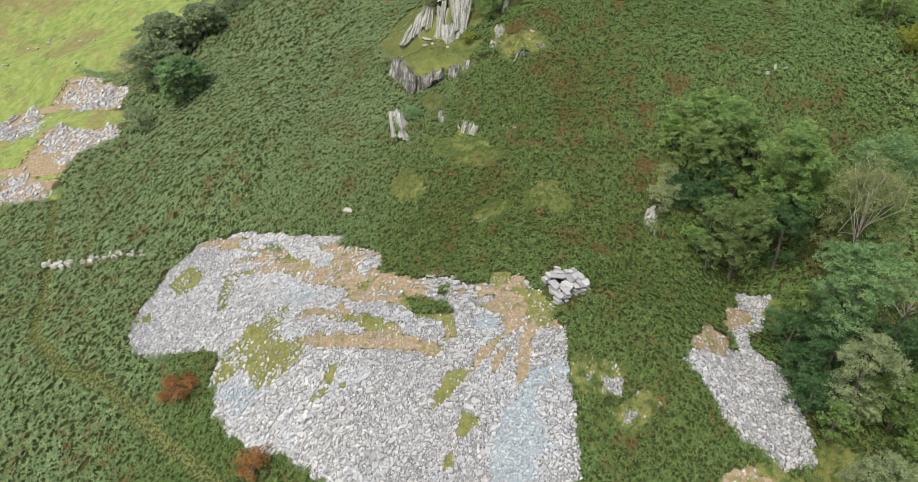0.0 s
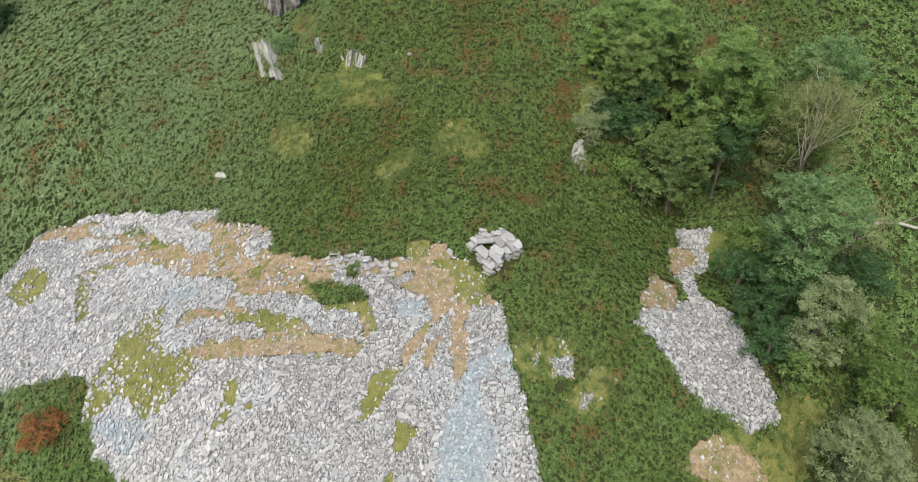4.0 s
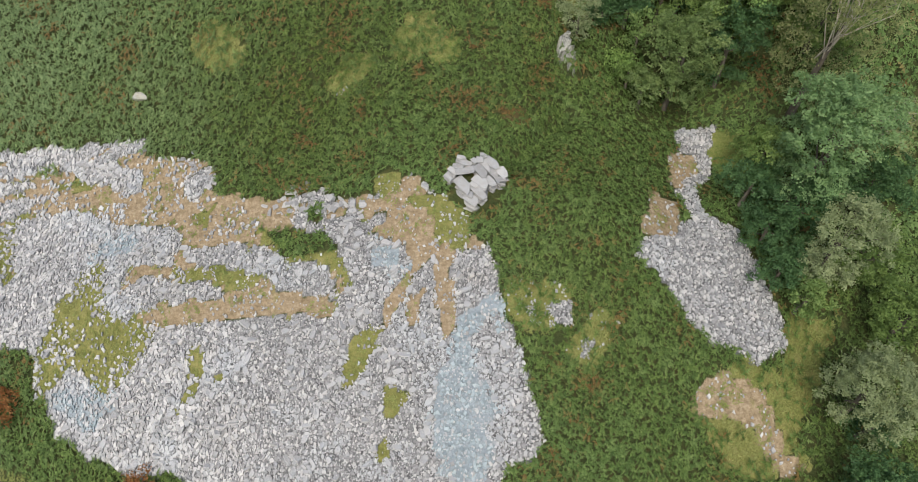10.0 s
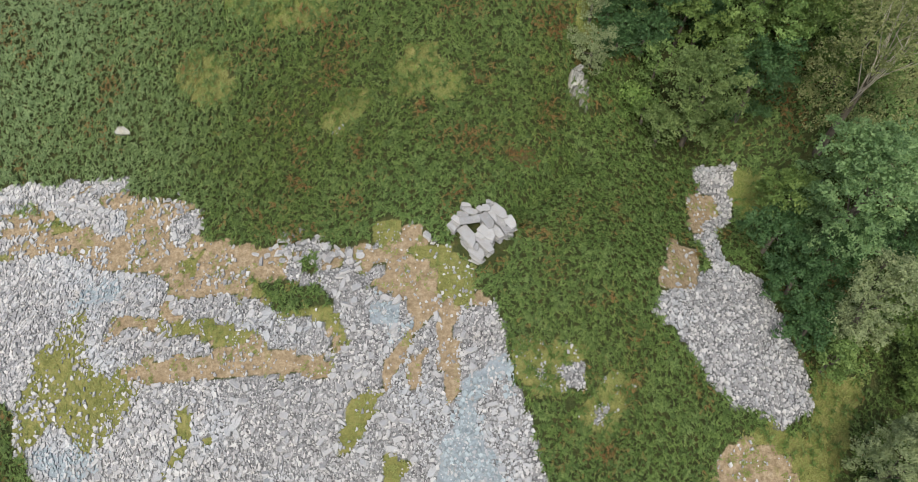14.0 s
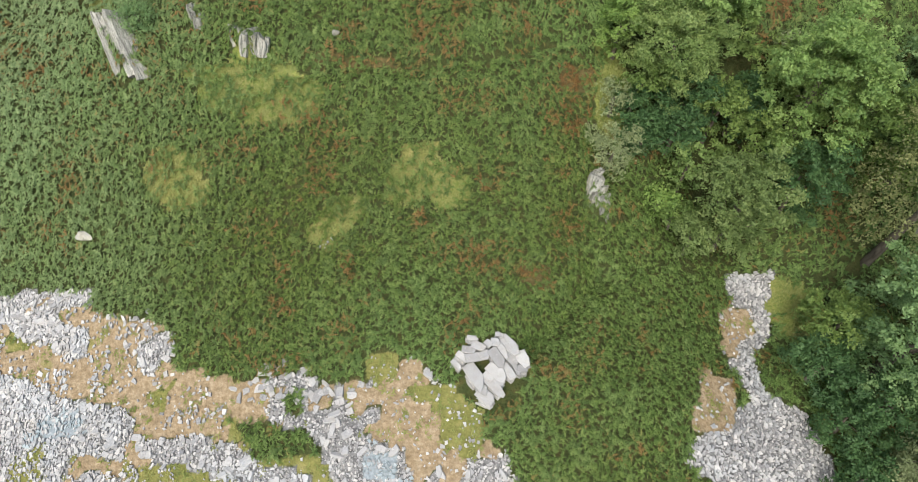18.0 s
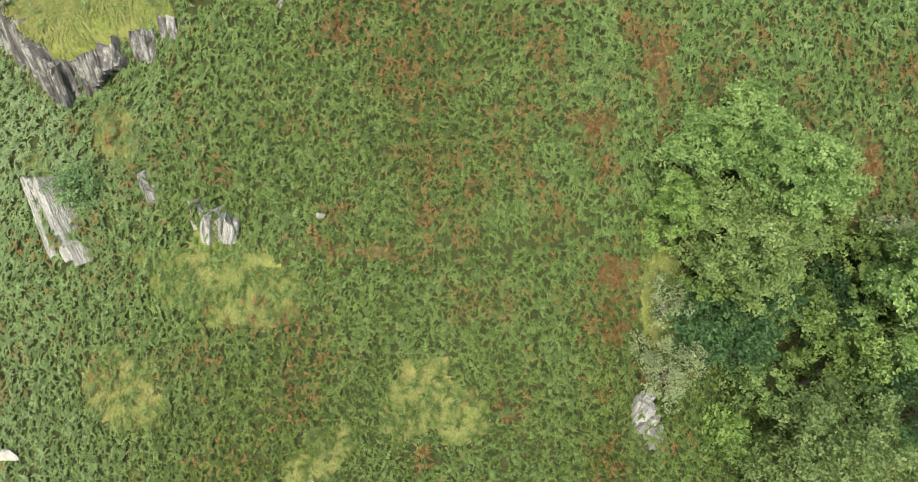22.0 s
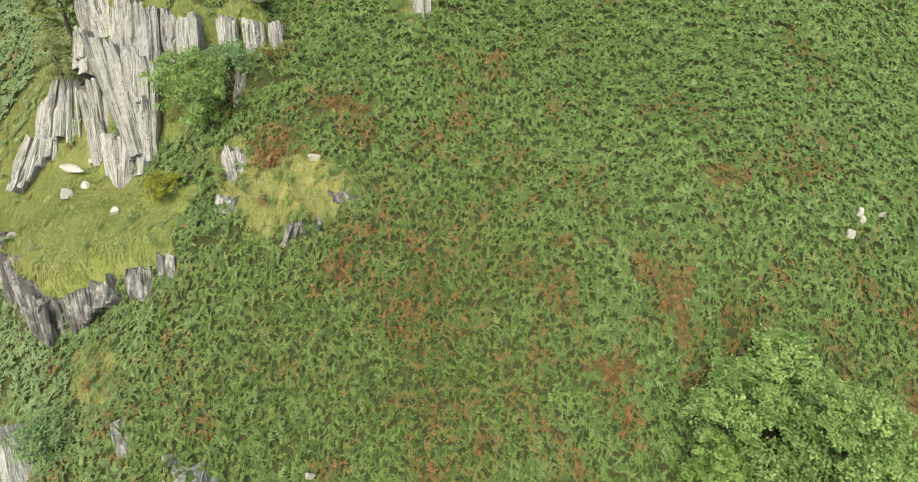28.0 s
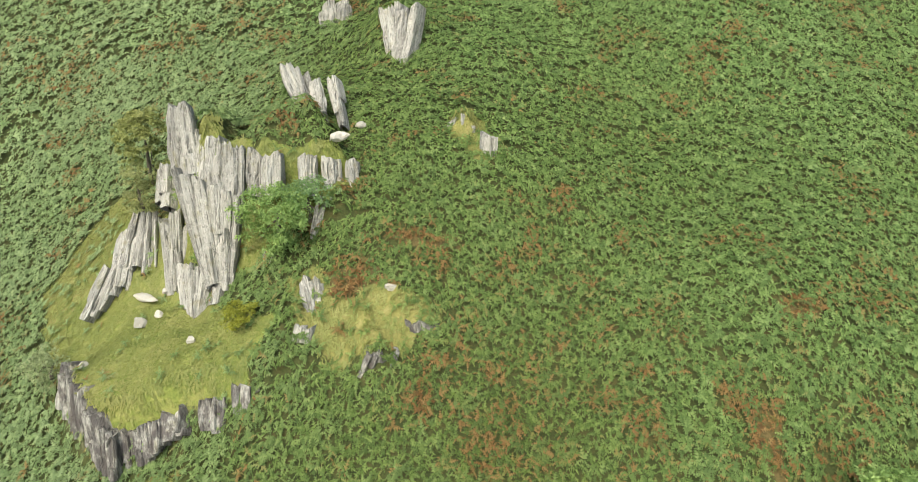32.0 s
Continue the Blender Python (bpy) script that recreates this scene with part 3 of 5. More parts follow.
area("moss", [(-31.3, 61.3), (-28.6, 62.3), (-23.6, 60.4), (-19.4, 57.6), (-16.2, 55.7), (-16.8, 53.1), (-17.3, 52.2), (-20.3, 52.3), (-23.1, 51.3), (-27.0, 53.1), (-31.2, 57.7)])
area("grass", [(-15.6, 58.5), (-11.3, 58.1), (-6.8, 55.9), (-8.7, 53.8), (-12.9, 53.7), (-15.2, 55.7)])
area("rust", [(11.8, 56.0), (14.8, 56.2), (15.0, 54.9), (12.4, 54.8)])
area("rust", [(9.2, 50.2), (11.0, 51.1), (10.4, 48.2), (9.0, 48.3)])
area("grass", [(-6.3, 70.8), (-4.2, 69.8), (-2.7, 66.8), (-3.9, 64.7), (-5.8, 67.8)])
area("litter", [(10.8, 42.2), (11.8, 39.1), (11.7, 35.7), (11.2, 33.8), (13.6, 33.5), (13.4, 36.9), (12.6, 40.1)])
area("rust", [(-10.5, 41.1), (-6.8, 40.7), (-3.8, 40.3), (-4.1, 39.8), (-8.0, 40.2)])
area("rust", [(-10.8, 60.1), (-5.8, 60.3), (-5.1, 59.5), (-8.6, 59.3)])
area("rust", [(-13.8, 58.5), (-11.2, 58.6), (-9.7, 57.3), (-11.7, 56.7), (-13.4, 57.2)])
area("moss", [(9.2, 42.0), (10.1, 42.1), (11.2, 39.0), (10.4, 37.7), (8.9, 37.0), (8.2, 37.5), (9.0, 39.4)])
area("rust", [(6.2, 39.8), (8.3, 40.7), (8.8, 39.3), (7.6, 38.6), (6.2, 38.7)])
area("rust", [(6.5, 36.8), (8.2, 37.5), (7.8, 36.0)])
area("rust", [(5.0, 46.7), (7.4, 46.7), (7.2, 45.7), (5.9, 45.9)])
area("rust", [(9.0, 49.7), (10.2, 50.4), (10.9, 49.3), (9.8, 47.3), (9.1, 48.0)])
area("rust", [(20.2, 47.4), (21.6, 46.6), (22.3, 44.8), (21.4, 43.3), (20.9, 45.7)])
area("moss", [(-24.6, 60.4), (-18.6, 59.4), (-12.3, 63.4), (-12.3, 65.5), (-18.4, 64.6), (-21.5, 65.2), (-23.2, 67.0), (-25.6, 66.5)])
area("moss", [(-29.8, 59.0), (-25.0, 57.4), (-23.8, 60.6), (-25.6, 63.6), (-26.8, 66.8), (-28.8, 66.0), (-29.2, 62.0)])


def inside(x, y, outline):
    hit = np.zeros(np.shape(x), bool)
    for (ax, ay), (bx, by) in zip(outline, np.roll(outline, -1, axis=0)):
        if ay != by:
            hit ^= ((ay > y) != (by > y)) & (x < (bx - ax) * (y - ay) / (by - ay) + ax)
    return hit


def cover_at(x, y, ragged=0.9):
    """Which cover lies at a place, with ragged edges."""
    x, y = np.asarray(x, float), np.asarray(y, float)
    u = x + ragged * (soft_noise(x, y, 1.7, 11) + 0.6 * soft_noise(x, y, 0.7, 12) - 0.8)
    v = y + ragged * (soft_noise(x, y, 1.7, 13) + 0.6 * soft_noise(x, y, 0.7, 14) - 0.8)
    k = np.zeros(np.shape(x), int)
    for kind, outline in AREAS:
        k[inside(u, v, outline)] = kind
    return k


# ---- ground: one sheet out to the horizon ----
def spread(lo, hi, step, far):
    mid = np.arange(lo, hi + step / 2, step)
    out, s, e = [], step, 0.0
    while e < far:
        s *= 1.22
        e += s
        out.append(e)
    return np.concatenate([lo - np.array(out[::-1]), mid, mid[-1] + np.array(out)])


gx, gy = spread(-62, 40, 0.5, 1800), spread(-12, 92, 0.5, 1800)
GX, GY = np.meshgrid(gx, gy)
gz = land(GX, GY)
kinds = cover_at(GX.ravel(), GY.ravel(), 0.6)
w, h = len(gx), len(gy)
idx = np.arange(w * h).reshape(h, w)
quads = np.stack([idx[:-1, :-1], idx[:-1, 1:], idx[1:, 1:], idx[1:, :-1]], -1).reshape(-1, 4)
far_off = ((GX < -86) | (GX > 60) | (GY > 105)).ravel() & (kinds == 0)
flags = [(c, (kinds == i) | (far_off if c == "field" else False)) for i, c in enumerate(COVERS) if c not in ("bracken", "litter")]
heap = (kinds == 1) & (GX.ravel() < -70)
flags[0] = ("stone", ((kinds == 1) | (kinds == 5)) & ~heap)
flags[1] = ("dirt", (kinds == 2) | heap)
ground = new("ground", mesh_of("ground", np.stack([GX.ravel(), GY.ravel(), gz.ravel()], 1), quads, M_GROUND, False, flags))
tagged(ground, "steep hillside of turf, bare earth and slate waste", "ground", "", "structure")


# ---- slate waste ----
def stones(name, x, y, size, material, flatness=0.26, sink=0.06):
    """Loose angular slabs, joined; each is a four-sided block lying at a slant."""
    n = len(x)
    shape = np.array([(-1, -0.9), (0.95, -1), (0.9, 0.75), (-0.75, 1)])
    long = rng.uniform(0.5, 0.95, (n, 1))
    cx = (shape[:, 0] + rng.normal(0, 0.24, (n, 4))) * size[:, None] * 0.5
    cy = (shape[:, 1] + rng.normal(0, 0.24, (n, 4))) * size[:, None] * 0.5 * long
    turn = rng.random((n, 1)) * 6.28
    cx, cy = cx * np.cos(turn) - cy * np.sin(turn), cx * np.sin(turn) + cy * np.cos(turn)
    th = size * flatness * (0.5 + rng.random(n))
    tx, ty = rng.normal(0, 0.17, (2, n, 1))
    tx = tx + ((land(x + 0.5, y) - land(x - 0.5, y)))[:, None] * 0.8
    ty = ty + ((land(x, y + 0.5) - land(x, y - 0.5)))[:, None] * 0.8
    z0 = land(x, y) - sink * size + 0.12 * rng.random(n)
    top = np.stack([x[:, None] + cx * 0.86, y[:, None] + cy * 0.86, z0[:, None] + th[:, None] + cx * tx + cy * ty], -1)
    low = np.stack([x[:, None] + cx, y[:, None] + cy, z0[:, None] + cx * tx + cy * ty - 0.05], -1)
    v = np.concatenate([top, low], 1).reshape(-1, 3)
    f = [(0, 1, 2), (0, 2, 3)]
    for i in range(4):
        j = (i + 1) % 4
        f += [(i, i + 4, j + 4), (i, j + 4, j)]
    f = (np.array(f)[None] + np.arange(n)[:, None, None] * 8).reshape(-1, 3)
    return mesh_of(name, v, f, material, True)


def strewn(lo, hi, step):
    a, b = np.meshgrid(np.arange(lo[0], hi[0], step), np.arange(lo[1], hi[1], step))
    a, b = a.ravel(), b.ravel()
    return a + rng.uniform(-0.5, 0.5, len(a)) * step, b + rng.uniform(-0.5, 0.5, len(b)) * step


x, y = strewn((-52, -8), (11, 30), 0.152)
k = cover_at(x, y, 0.6)
coarse = soft_noise(x, y, 6, 21)
keep = (k == 1) | ((k == 5) & (rng.random(len(x)) < 0.35)) | (((k == 2) | (k == 3)) & (rng.random(len(x)) < (0.3 + 0.35 * (k == 3) * (x < -20)) * soft_noise(x, y, 1.5, 22) ** 1.6))
x, y, coarse = x[keep], y[keep], coarse[keep]
size = (0.125 + 0.25 * rng.random(len(x)) ** 2.8) * (0.7 + 0.45 * coarse) * (0.78 + 0.45 * smooth(-x, 6, 22))
waste = new("slate_waste", stones("slate_waste", x, y, size, M_SLATE))
tagged(waste, "loose grey and cream slate waste covering the spoil tip", "slate waste", "", "stuff")

x, y = strewn((-36, -8), (6, 22), 0.19)
keep = cover_at(x, y, 2.6) == 5
x, y = x[keep], y[keep]
keep = rng.random(len(x)) < 0.75
x, y = x[keep], y[keep]
fine = new("blue_slate_chips", stones("blue_slate_chips", x, y, 0.14 + 0.2 * rng.random(len(x)) ** 2, M_BLUE))
tagged(fine, "fine blue-grey slate chips running down the tip", "slate chips", "", "stuff")

x, y = strewn((10, 0), (30, 32), 0.17)
k = cover_at(x, y, 0.6)
keep = (k == 1) | ((k == 2) & (rng.random(len(x)) < 0.12))
x, y = x[keep], y[keep]
chute = new("slate_scree", stones("slate_scree", x, y, 0.12 + 0.24 * rng.random(len(x)) ** 3, M_SLATE))
tagged(chute, "narrow chute of pale slate scree beside the trees", "scree", "", "stuff")

x, y = strewn((-145, 36), (-74, 90), 0.42)
keep = (cover_at(x, y, 2.2) == 1) & (soft_noise(x, y, 2.4, 23) > 0.22)
x, y = x[keep], y[keep]
heaps = new("distant_slate_heaps", stones("distant_slate_heaps", x, y, 0.3 + 0.4 * rng.random(len(x)) ** 2, M_SLATE))
tagged(heaps, "weathered slate heaps beside the green field", "slate heaps", "", "stuff")


# ---- bracken ----
def clumps(x, y, cell, seed):
    """The nearest of many scattered clump centres: the way to it, its distance and a random number of its own."""
    g, h, q = lattice(seed), lattice(seed + 1), lattice(seed + 2)
    i, j = np.floor(x / cell).astype(int), np.floor(y / cell).astype(int)
    best, dx, dy, own = np.full(len(x), 1e9), np.zeros(len(x)), np.zeros(len(x)), np.zeros(len(x))
    for a in (-1, 0, 1):
        for b in (-1, 0, 1):
            m, n = (i + a) % 64, (j + b) % 64
            cx, cy = (i + a + 0.15 + 0.7 * g[m, n]) * cell - x, (j + b + 0.15 + 0.7 * h[m, n]) * cell - y
            d = np.hypot(cx, cy)
            near = d < best
            best, dx, dy, own = np.where(near, d, best), np.where(near, cx, dx), np.where(near, cy, dy), np.where(near, q[m, n], own)
    return dx, dy, best, own


WEST_TRACK = [(-78.3, 36.4), (-67.0, 22.7), (-60.4, 13.4), (-52.0, 9.3), (-45.3, 8.3), (-40.0, 6.2), (-34.8, 4.4), (-29.8, 2.6), (-24.0, 0.0)]
TERRACE = [(-13.0, 40.0), (-8.0, 40.4), (-3.5, 40.1), (1.0, 40.3), (5.0, 41.1), (7.6, 42.4)]


def bracken(name, x, y, size, label, cell=0.66, seg=4, fr=5):
    """Plants gathered into rounded clumps; each frond arches outwards and has a row of leaflets on both sides."""
    n = len(x)
    dx, dy, away, own = clumps(x, y, cell, 61)
    dry = soft_noise(x, y, 2.3, 31) * 0.5 + soft_noise(x, y, 0.9, 32) * 0.3 + own * 0.2
    zone = np.exp(-(((x + 1) / 8) ** 2 + ((y - 48) / 8) ** 2)) + 0.7 * np.exp(-(((x - 7) / 3.5) ** 2 + ((y - 34) / 6) ** 2)) + 0.7 * np.exp(-(((x - 24) / 7) ** 2 + ((y - 46) / 6) ** 2))
    zone = zone + 0.6 * np.exp(-(((x - 11) / 5) ** 2 + ((y - 49) / 4) ** 2)) + 0.5 * np.exp(-(((x + 4) / 9) ** 2 + ((y - 58) / 7) ** 2))
    dry = dry - 0.33 - 0.1 * (x > 28) + 0.18 * zone + 0.24 * (cover_at(x, y, 0.9) == 8) + 0.12 * smooth(away / cell, 0.35, 0.7)
    warmth = np.clip(soft_noise(x, y, 11, 33) * 0.6 + 0.75 * np.exp(-(((x + 8) / 16) ** 2 + ((y - 32) / 9) ** 2)) - 0.25 * smooth(x, 8, 25) * smooth(y, 40, 60) - 0.35 * smooth(-x, 16, 32) * smooth(y, 30, 45) + 0.25 * smooth(20 - y, 0, 10) * smooth(x, -32, -20) - 0.5 * smooth(-x, 34, 46) + 0.35 * zone, 0, 1)
    pale = np.clip(smooth(-x, 12, 30) * (0.65 + 0.35 * smooth(y, 36, 50)) * smooth(y, 18, 28) + 0.1 * smooth(x, 12, 24) * smooth(y, 46, 60), 0, 1) * (0.6 + 0.5 * soft_noise(x, y, 5, 36))
    pale = np.clip(np.maximum(pale, 0.75 * smooth(-x, 32, 46)) + 0.3 * (own - 0.5), 0, 1)
    track = np.abs(along(x, y, WEST_TRACK)[0])
    size = size * (0.5 + 0.5 * smooth(track, 0.5, 1.2)) * (0.85 + 0.3 * own)
    z = land(x, y) + size * (0.4 + 0.95 * np.clip(1 - (away / (0.62 * cell)) ** 2, -0.15, 1) * (0.4 + 0.5 * own) * (0.6 if cell > 0.9 else 1.0))
    sx, sy = (land(x + 0.6, y) - land(x - 0.6, y)) / 1.2, (land(x, y + 0.6) - land(x, y - 0.6)) / 1.2
    sx, sy = np.clip(sx, -0.7, 0.7), np.clip(sy, -0.7, 0.7)
    outward = np.arctan2(-dy, -dx)[:, None]
    turn = outward + np.linspace(-2.5, 2.5, fr)[None] + rng.normal(0, 0.7, (n, fr))
    reach = size[:, None] * rng.uniform(0.85, 1.5, (n, fr))
    rise = size[:, None] * rng.uniform(0.1, 0.75, (n, fr))
    s = np.linspace(0.04, 1, seg + 1)
    out = s[None, None] * reach[..., None]
    up = rise[..., None] * (2.0 * s - 1.7 * s * s)[None, None]
    ca, sa = np.cos(turn)[..., None], np.sin(turn)[..., None]
    rib = np.stack([out * ca, out * sa, up], -1)
    mid = 0.5 * (rib[:, :, :-1] + rib[:, :, 1:])
    wide = reach[..., None] * (0.40 * (1 - 0.85 * s[1:]) + 0.03)[None, None] * rng.uniform(0.8, 1.2, (n, fr, seg))
    tips = []
    for side in (-1, 1):
        t = mid.copy()
        t[..., 0] += -sa * wide * side + ca * wide * 0.5
        t[..., 1] += ca * wide * side + sa * wide * 0.5
        t[..., 2] += wide * rng.uniform(-0.5, 0.15, (n, fr, seg))
        tips.append(t)
    v = np.concatenate([rib, tips[0], tips[1]], 2)
    v[..., 2] += v[..., 0] * sx[:, None, None] + v[..., 1] * sy[:, None, None] + z[:, None, None]
    v[..., 0] += x[:, None, None]
    v[..., 1] += y[:, None, None]
    v = v.reshape(-1, 3)
    per = seg + 1 + 2 * seg
    f = []
    for i in range(seg):
        f += [(i, i + 1, seg + 1 + i), (i + 1, i, 2 * seg + 1 + i)]
    f = (np.array(f)[None] + np.arange(n * fr)[:, None, None] * per).reshape(-1, 3)
    each = lambda q: np.repeat(q, fr * per)
    me = mesh_of(name, v, f, M_FERN, True, [("dry", each(dry)), ("warmth", each(warmth)), ("pale", each(pale))])
    return tagged(new(name, me), label, "bracken", "", "stuff")


def fern_places(lo, hi, step):
    x, y = strewn(lo, hi, step)
    k, loose = cover_at(x, y, 0.9), cover_at(x, y, 3.2)
    thin = soft_noise(x, y, 1.6, 35)
    keep = (k == 0) | ((k == 8) & (rng.random(len(x)) < 0.85)) | ((k == 7) & (x > 11) & (rng.random(len(x)) < 0.75))
    keep |= ((k == 3) | (k == 4)) & ((loose == 0) | (rng.random(len(x)) < 0.25 + 0.4 * (y > 27) * (y < 50))) & (rng.random(len(x)) < 0.35 + 0.5 * (thin > 0.5))
    keep &= ~((k == 4) & (y > 50) & (rng.random(len(x)) < 0.75))
    keep &= ~((k == 0) & ((loose == 3) | (loose == 4)) & (rng.random(len(x)) < 0.45))
    keep &= (x > -60 - 1.0 * y) & (x < 36 + 0.2 * y)
    keep &= ~((x > -46) & (x < 2.5) & (y > 4) & (y < 26) & (k == 3))
    keep &= (np.hypot(x - 1.25, y - 21.4) > 2.05) & (np.hypot(x - 13.0, y - 41.0) > 3.6) & (np.hypot(x - 18.5, y - 37.5) > 4.5)
    keep &= np.hypot(x - 9.1, (y - 37) / 4) > 0.6
    keep &= np.abs(along(x, y, TERRACE)[0]) > 0.14
    keep &= np.abs(along(x, y, WEST_TRACK)[0]) > 0.55
    x, y = x[keep], y[keep]
    steep = np.hypot(land(x + 0.4, y) - land(x - 0.4, y), land(x, y + 0.4) - land(x, y - 0.4)) / 0.8
    low = (steep < 2.2) | ((y > 58) & (steep < 3.5))
    return x[low], y[low]


x, y = fern_places((-40, -6), (32, 42), 0.33)
bracken("bracken", x, y, 0.29 * rng.uniform(0.75, 1.25, len(x)), "dense green bracken with browning fronds around the spoil tip")
x, y = fern_places((-40, 42), (32, 66), 0.34)
bracken("hillside_bracken", x, y, 0.30 * rng.uniform(0.75, 1.25, len(x)), "dense bracken, green and rust brown, on the steep slope")
x, y = fern_places((-42, 66), (34, 88), 0.41)
bracken("high_bracken", x, y, 0.38 * rng.uniform(0.75, 1.25, len(x)), "bracken on the steep slope above the crag", 1.0, 3)
x, y = fern_places((-84, 66), (56, 112), 0.68)
low = (x > -42) & (x < 34) & (y < 88)
x, y = x[~low], y[~low]
bracken("upper_bracken", x, y, 0.54 * rng.uniform(0.75, 1.25, len(x)), "bracken covering the upper hillside", 1.5, 3)
x, y = fern_places((32, 14), (52, 66), 0.6)
bracken("eastern_bracken", x, y, 0.5 * rng.uniform(0.75, 1.25, len(x)), "bracken and scrub on the slope beyond the wood", 1.2, 3)
x, y = fern_places((-112, -8), (-40, 66), 0.56)
bracken("western_bracken", x, y, 0.46 * rng.uniform(0.75, 1.25, len(x)), "dull green bracken on the open slope beside the field", 1.1, 3)


# ---- grass ----
def tufts(name, x, y, size, label):
    """Tussocks of short bent blades that lie over one another."""
    n, bl = len(x), 9
    turn = rng.random((n, bl)) * 6.28
    lean = size[:, None] * rng.uniform(0.35, 1.0, (n, bl))
    tall = size[:, None] * rng.uniform(0.15, 0.45, (n, bl))
    z = land(x, y)[:, None]
    sx, sy = (land(x + 0.3, y) - land(x - 0.3, y)) / 0.6, (land(x, y + 0.3) - land(x, y - 0.3)) / 0.6
    bx, by = rng.normal(0, 0.35, (n, bl)) * size[:, None], rng.normal(0, 0.35, (n, bl)) * size[:, None]
    w = size[:, None] * rng.uniform(0.10, 0.2, (n, bl))
    a = np.stack([bx - np.sin(turn) * w, by + np.cos(turn) * w, 0.02 + 0 * bx], -1)
    b = np.stack([bx + np.sin(turn) * w, by - np.cos(turn) * w, 0.02 + 0 * bx], -1)
    c = np.stack([bx + np.cos(turn) * lean, by + np.sin(turn) * lean, tall], -1)
    v = np.stack([a, b, c], 2)
    v[..., 2] += v[..., 0] * np.clip(sx, -1.5, 1.5)[:, None, None] + v[..., 1] * np.clip(sy, -1.5, 1.5)[:, None, None] + z[..., None]
    v[..., 0] += x[:, None, None]
    v[..., 1] += y[:, None, None]
    tone = np.repeat(np.clip(0.15 + 0.5 * soft_noise(x, y, 1.1, 51) + 0.4 * soft_noise(x, y, 4.0, 52) + rng.normal(0, 0.1, n), 0, 1), bl * 3)
    return tagged(new(name, mesh_of(name, v.reshape(-1, 3), np.arange(n * bl * 3).reshape(-1, 3), M_TUFT, True, [("tone", tone)])), label, "grass", "", "stuff")


x, y = strewn((-48, -4), (32, 74), 0.2)
k = cover_at(x, y, 1.3)
keep = ((k == 3) & (rng.random(len(x)) < 0.75)) | ((k == 4) & (rng.random(len(x)) < 0.95)) | ((k == 2) & (rng.random(len(x)) < 0.18 * (soft_noise(x, y, 1.2, 53) > 0.5)))
keep &= ~((k == 3) & (x < 0) & (y < 26) & (rng.random(len(x)) < 0.7))
x, y = x[keep], y[keep]
u, v = strewn((-80, -2), (-22, 38), 0.3)
keep = np.abs(along(u, v, WEST_TRACK)[0]) < 0.75
x, y = np.concatenate([x, u[keep]]), np.concatenate([y, v[keep]])
tufts("grass_tufts", x, y, rng.uniform(0.13, 0.34, len(x)), "yellow-green grass tufts on ledges and clearings")


# ---- trees ----
def tube(path, radii, sides=6):
    """Vertices and quads of a tapered limb along a path."""
    path = np.array(path, float)
    v, f = [], []
    for i, (p, r) in enumerate(zip(path, radii)):
        d = path[min(i + 1, len(path) - 1)] - path[max(i - 1, 0)]
        d = d / (np.linalg.norm(d) + 1e-9)
        a = np.cross(d, (0.3, 0.9, 0.2))
        a /= np.linalg.norm(a) + 1e-9
        b = np.cross(d, a)
        t = np.arange(sides) * 2 * math.pi / sides
        v += [p + r * (math.cos(q) * a + math.sin(q) * b) for q in t]
        if i:
            o = (i - 1) * sides
            f += [(o + j, o + (j + 1) % sides, o + sides + (j + 1) % sides, o + sides + j) for j in range(sides)]
    return np.array(v), np.array(f)


def leaves(centres, radii, count, size, r, spread=1.0):
    """Leaves in small sprays over the outer and upper sides of many boughs."""
    per = 14
    sd = r.normal(0, 1, (len(centres) * per, 3))
    sd[:, 2] = np.abs(sd[:, 2]) * 1.1 - 0.35
    sd /= np.linalg.norm(sd, axis=1)[:, None]
    sr = np.repeat(radii, per)
    sc = np.repeat(centres, per, axis=0) + sd * (sr * (1 - 0.35 * r.random(len(sd)) ** 1.6))[:, None] * (1.1, 1.1, 0.85) * spread
    pick = r.choice(len(sc), count, p=sr**2 / (sr**2).sum())
    p = sc[pick] + r.normal(0, 0.19, (count, 3)) * (sr[pick] ** 0.7)[:, None] * (1, 1, 0.6)
    nrm = 0.6 * sd[pick] + r.normal(0, 0.55, (count, 3)) + (0, 0, 0.5)
    nrm /= np.linalg.norm(nrm, axis=1)[:, None] + 1e-9
    u = np.cross(nrm, r.normal(0, 1, (count, 3)))
    u /= np.linalg.norm(u, axis=1)[:, None] + 1e-9
    w = np.cross(nrm, u)
    s = size * r.uniform(0.6, 1.3, count)[:, None]
    v = np.stack([p - u * s, p + w * s * 0.55 - 0.15 * s * nrm, p + u * s, p - w * s * 0.55 - 0.15 * s * nrm], 1).reshape(-1, 3)
    own = np.repeat(r.normal(0, 0.2, len(centres)), per) + r.normal(0.5, 0.16, len(sc))
    tone = np.repeat(np.clip(own[pick], 0, 1), 4)
    return v, np.arange(count * 4).reshape(-1, 4), tone


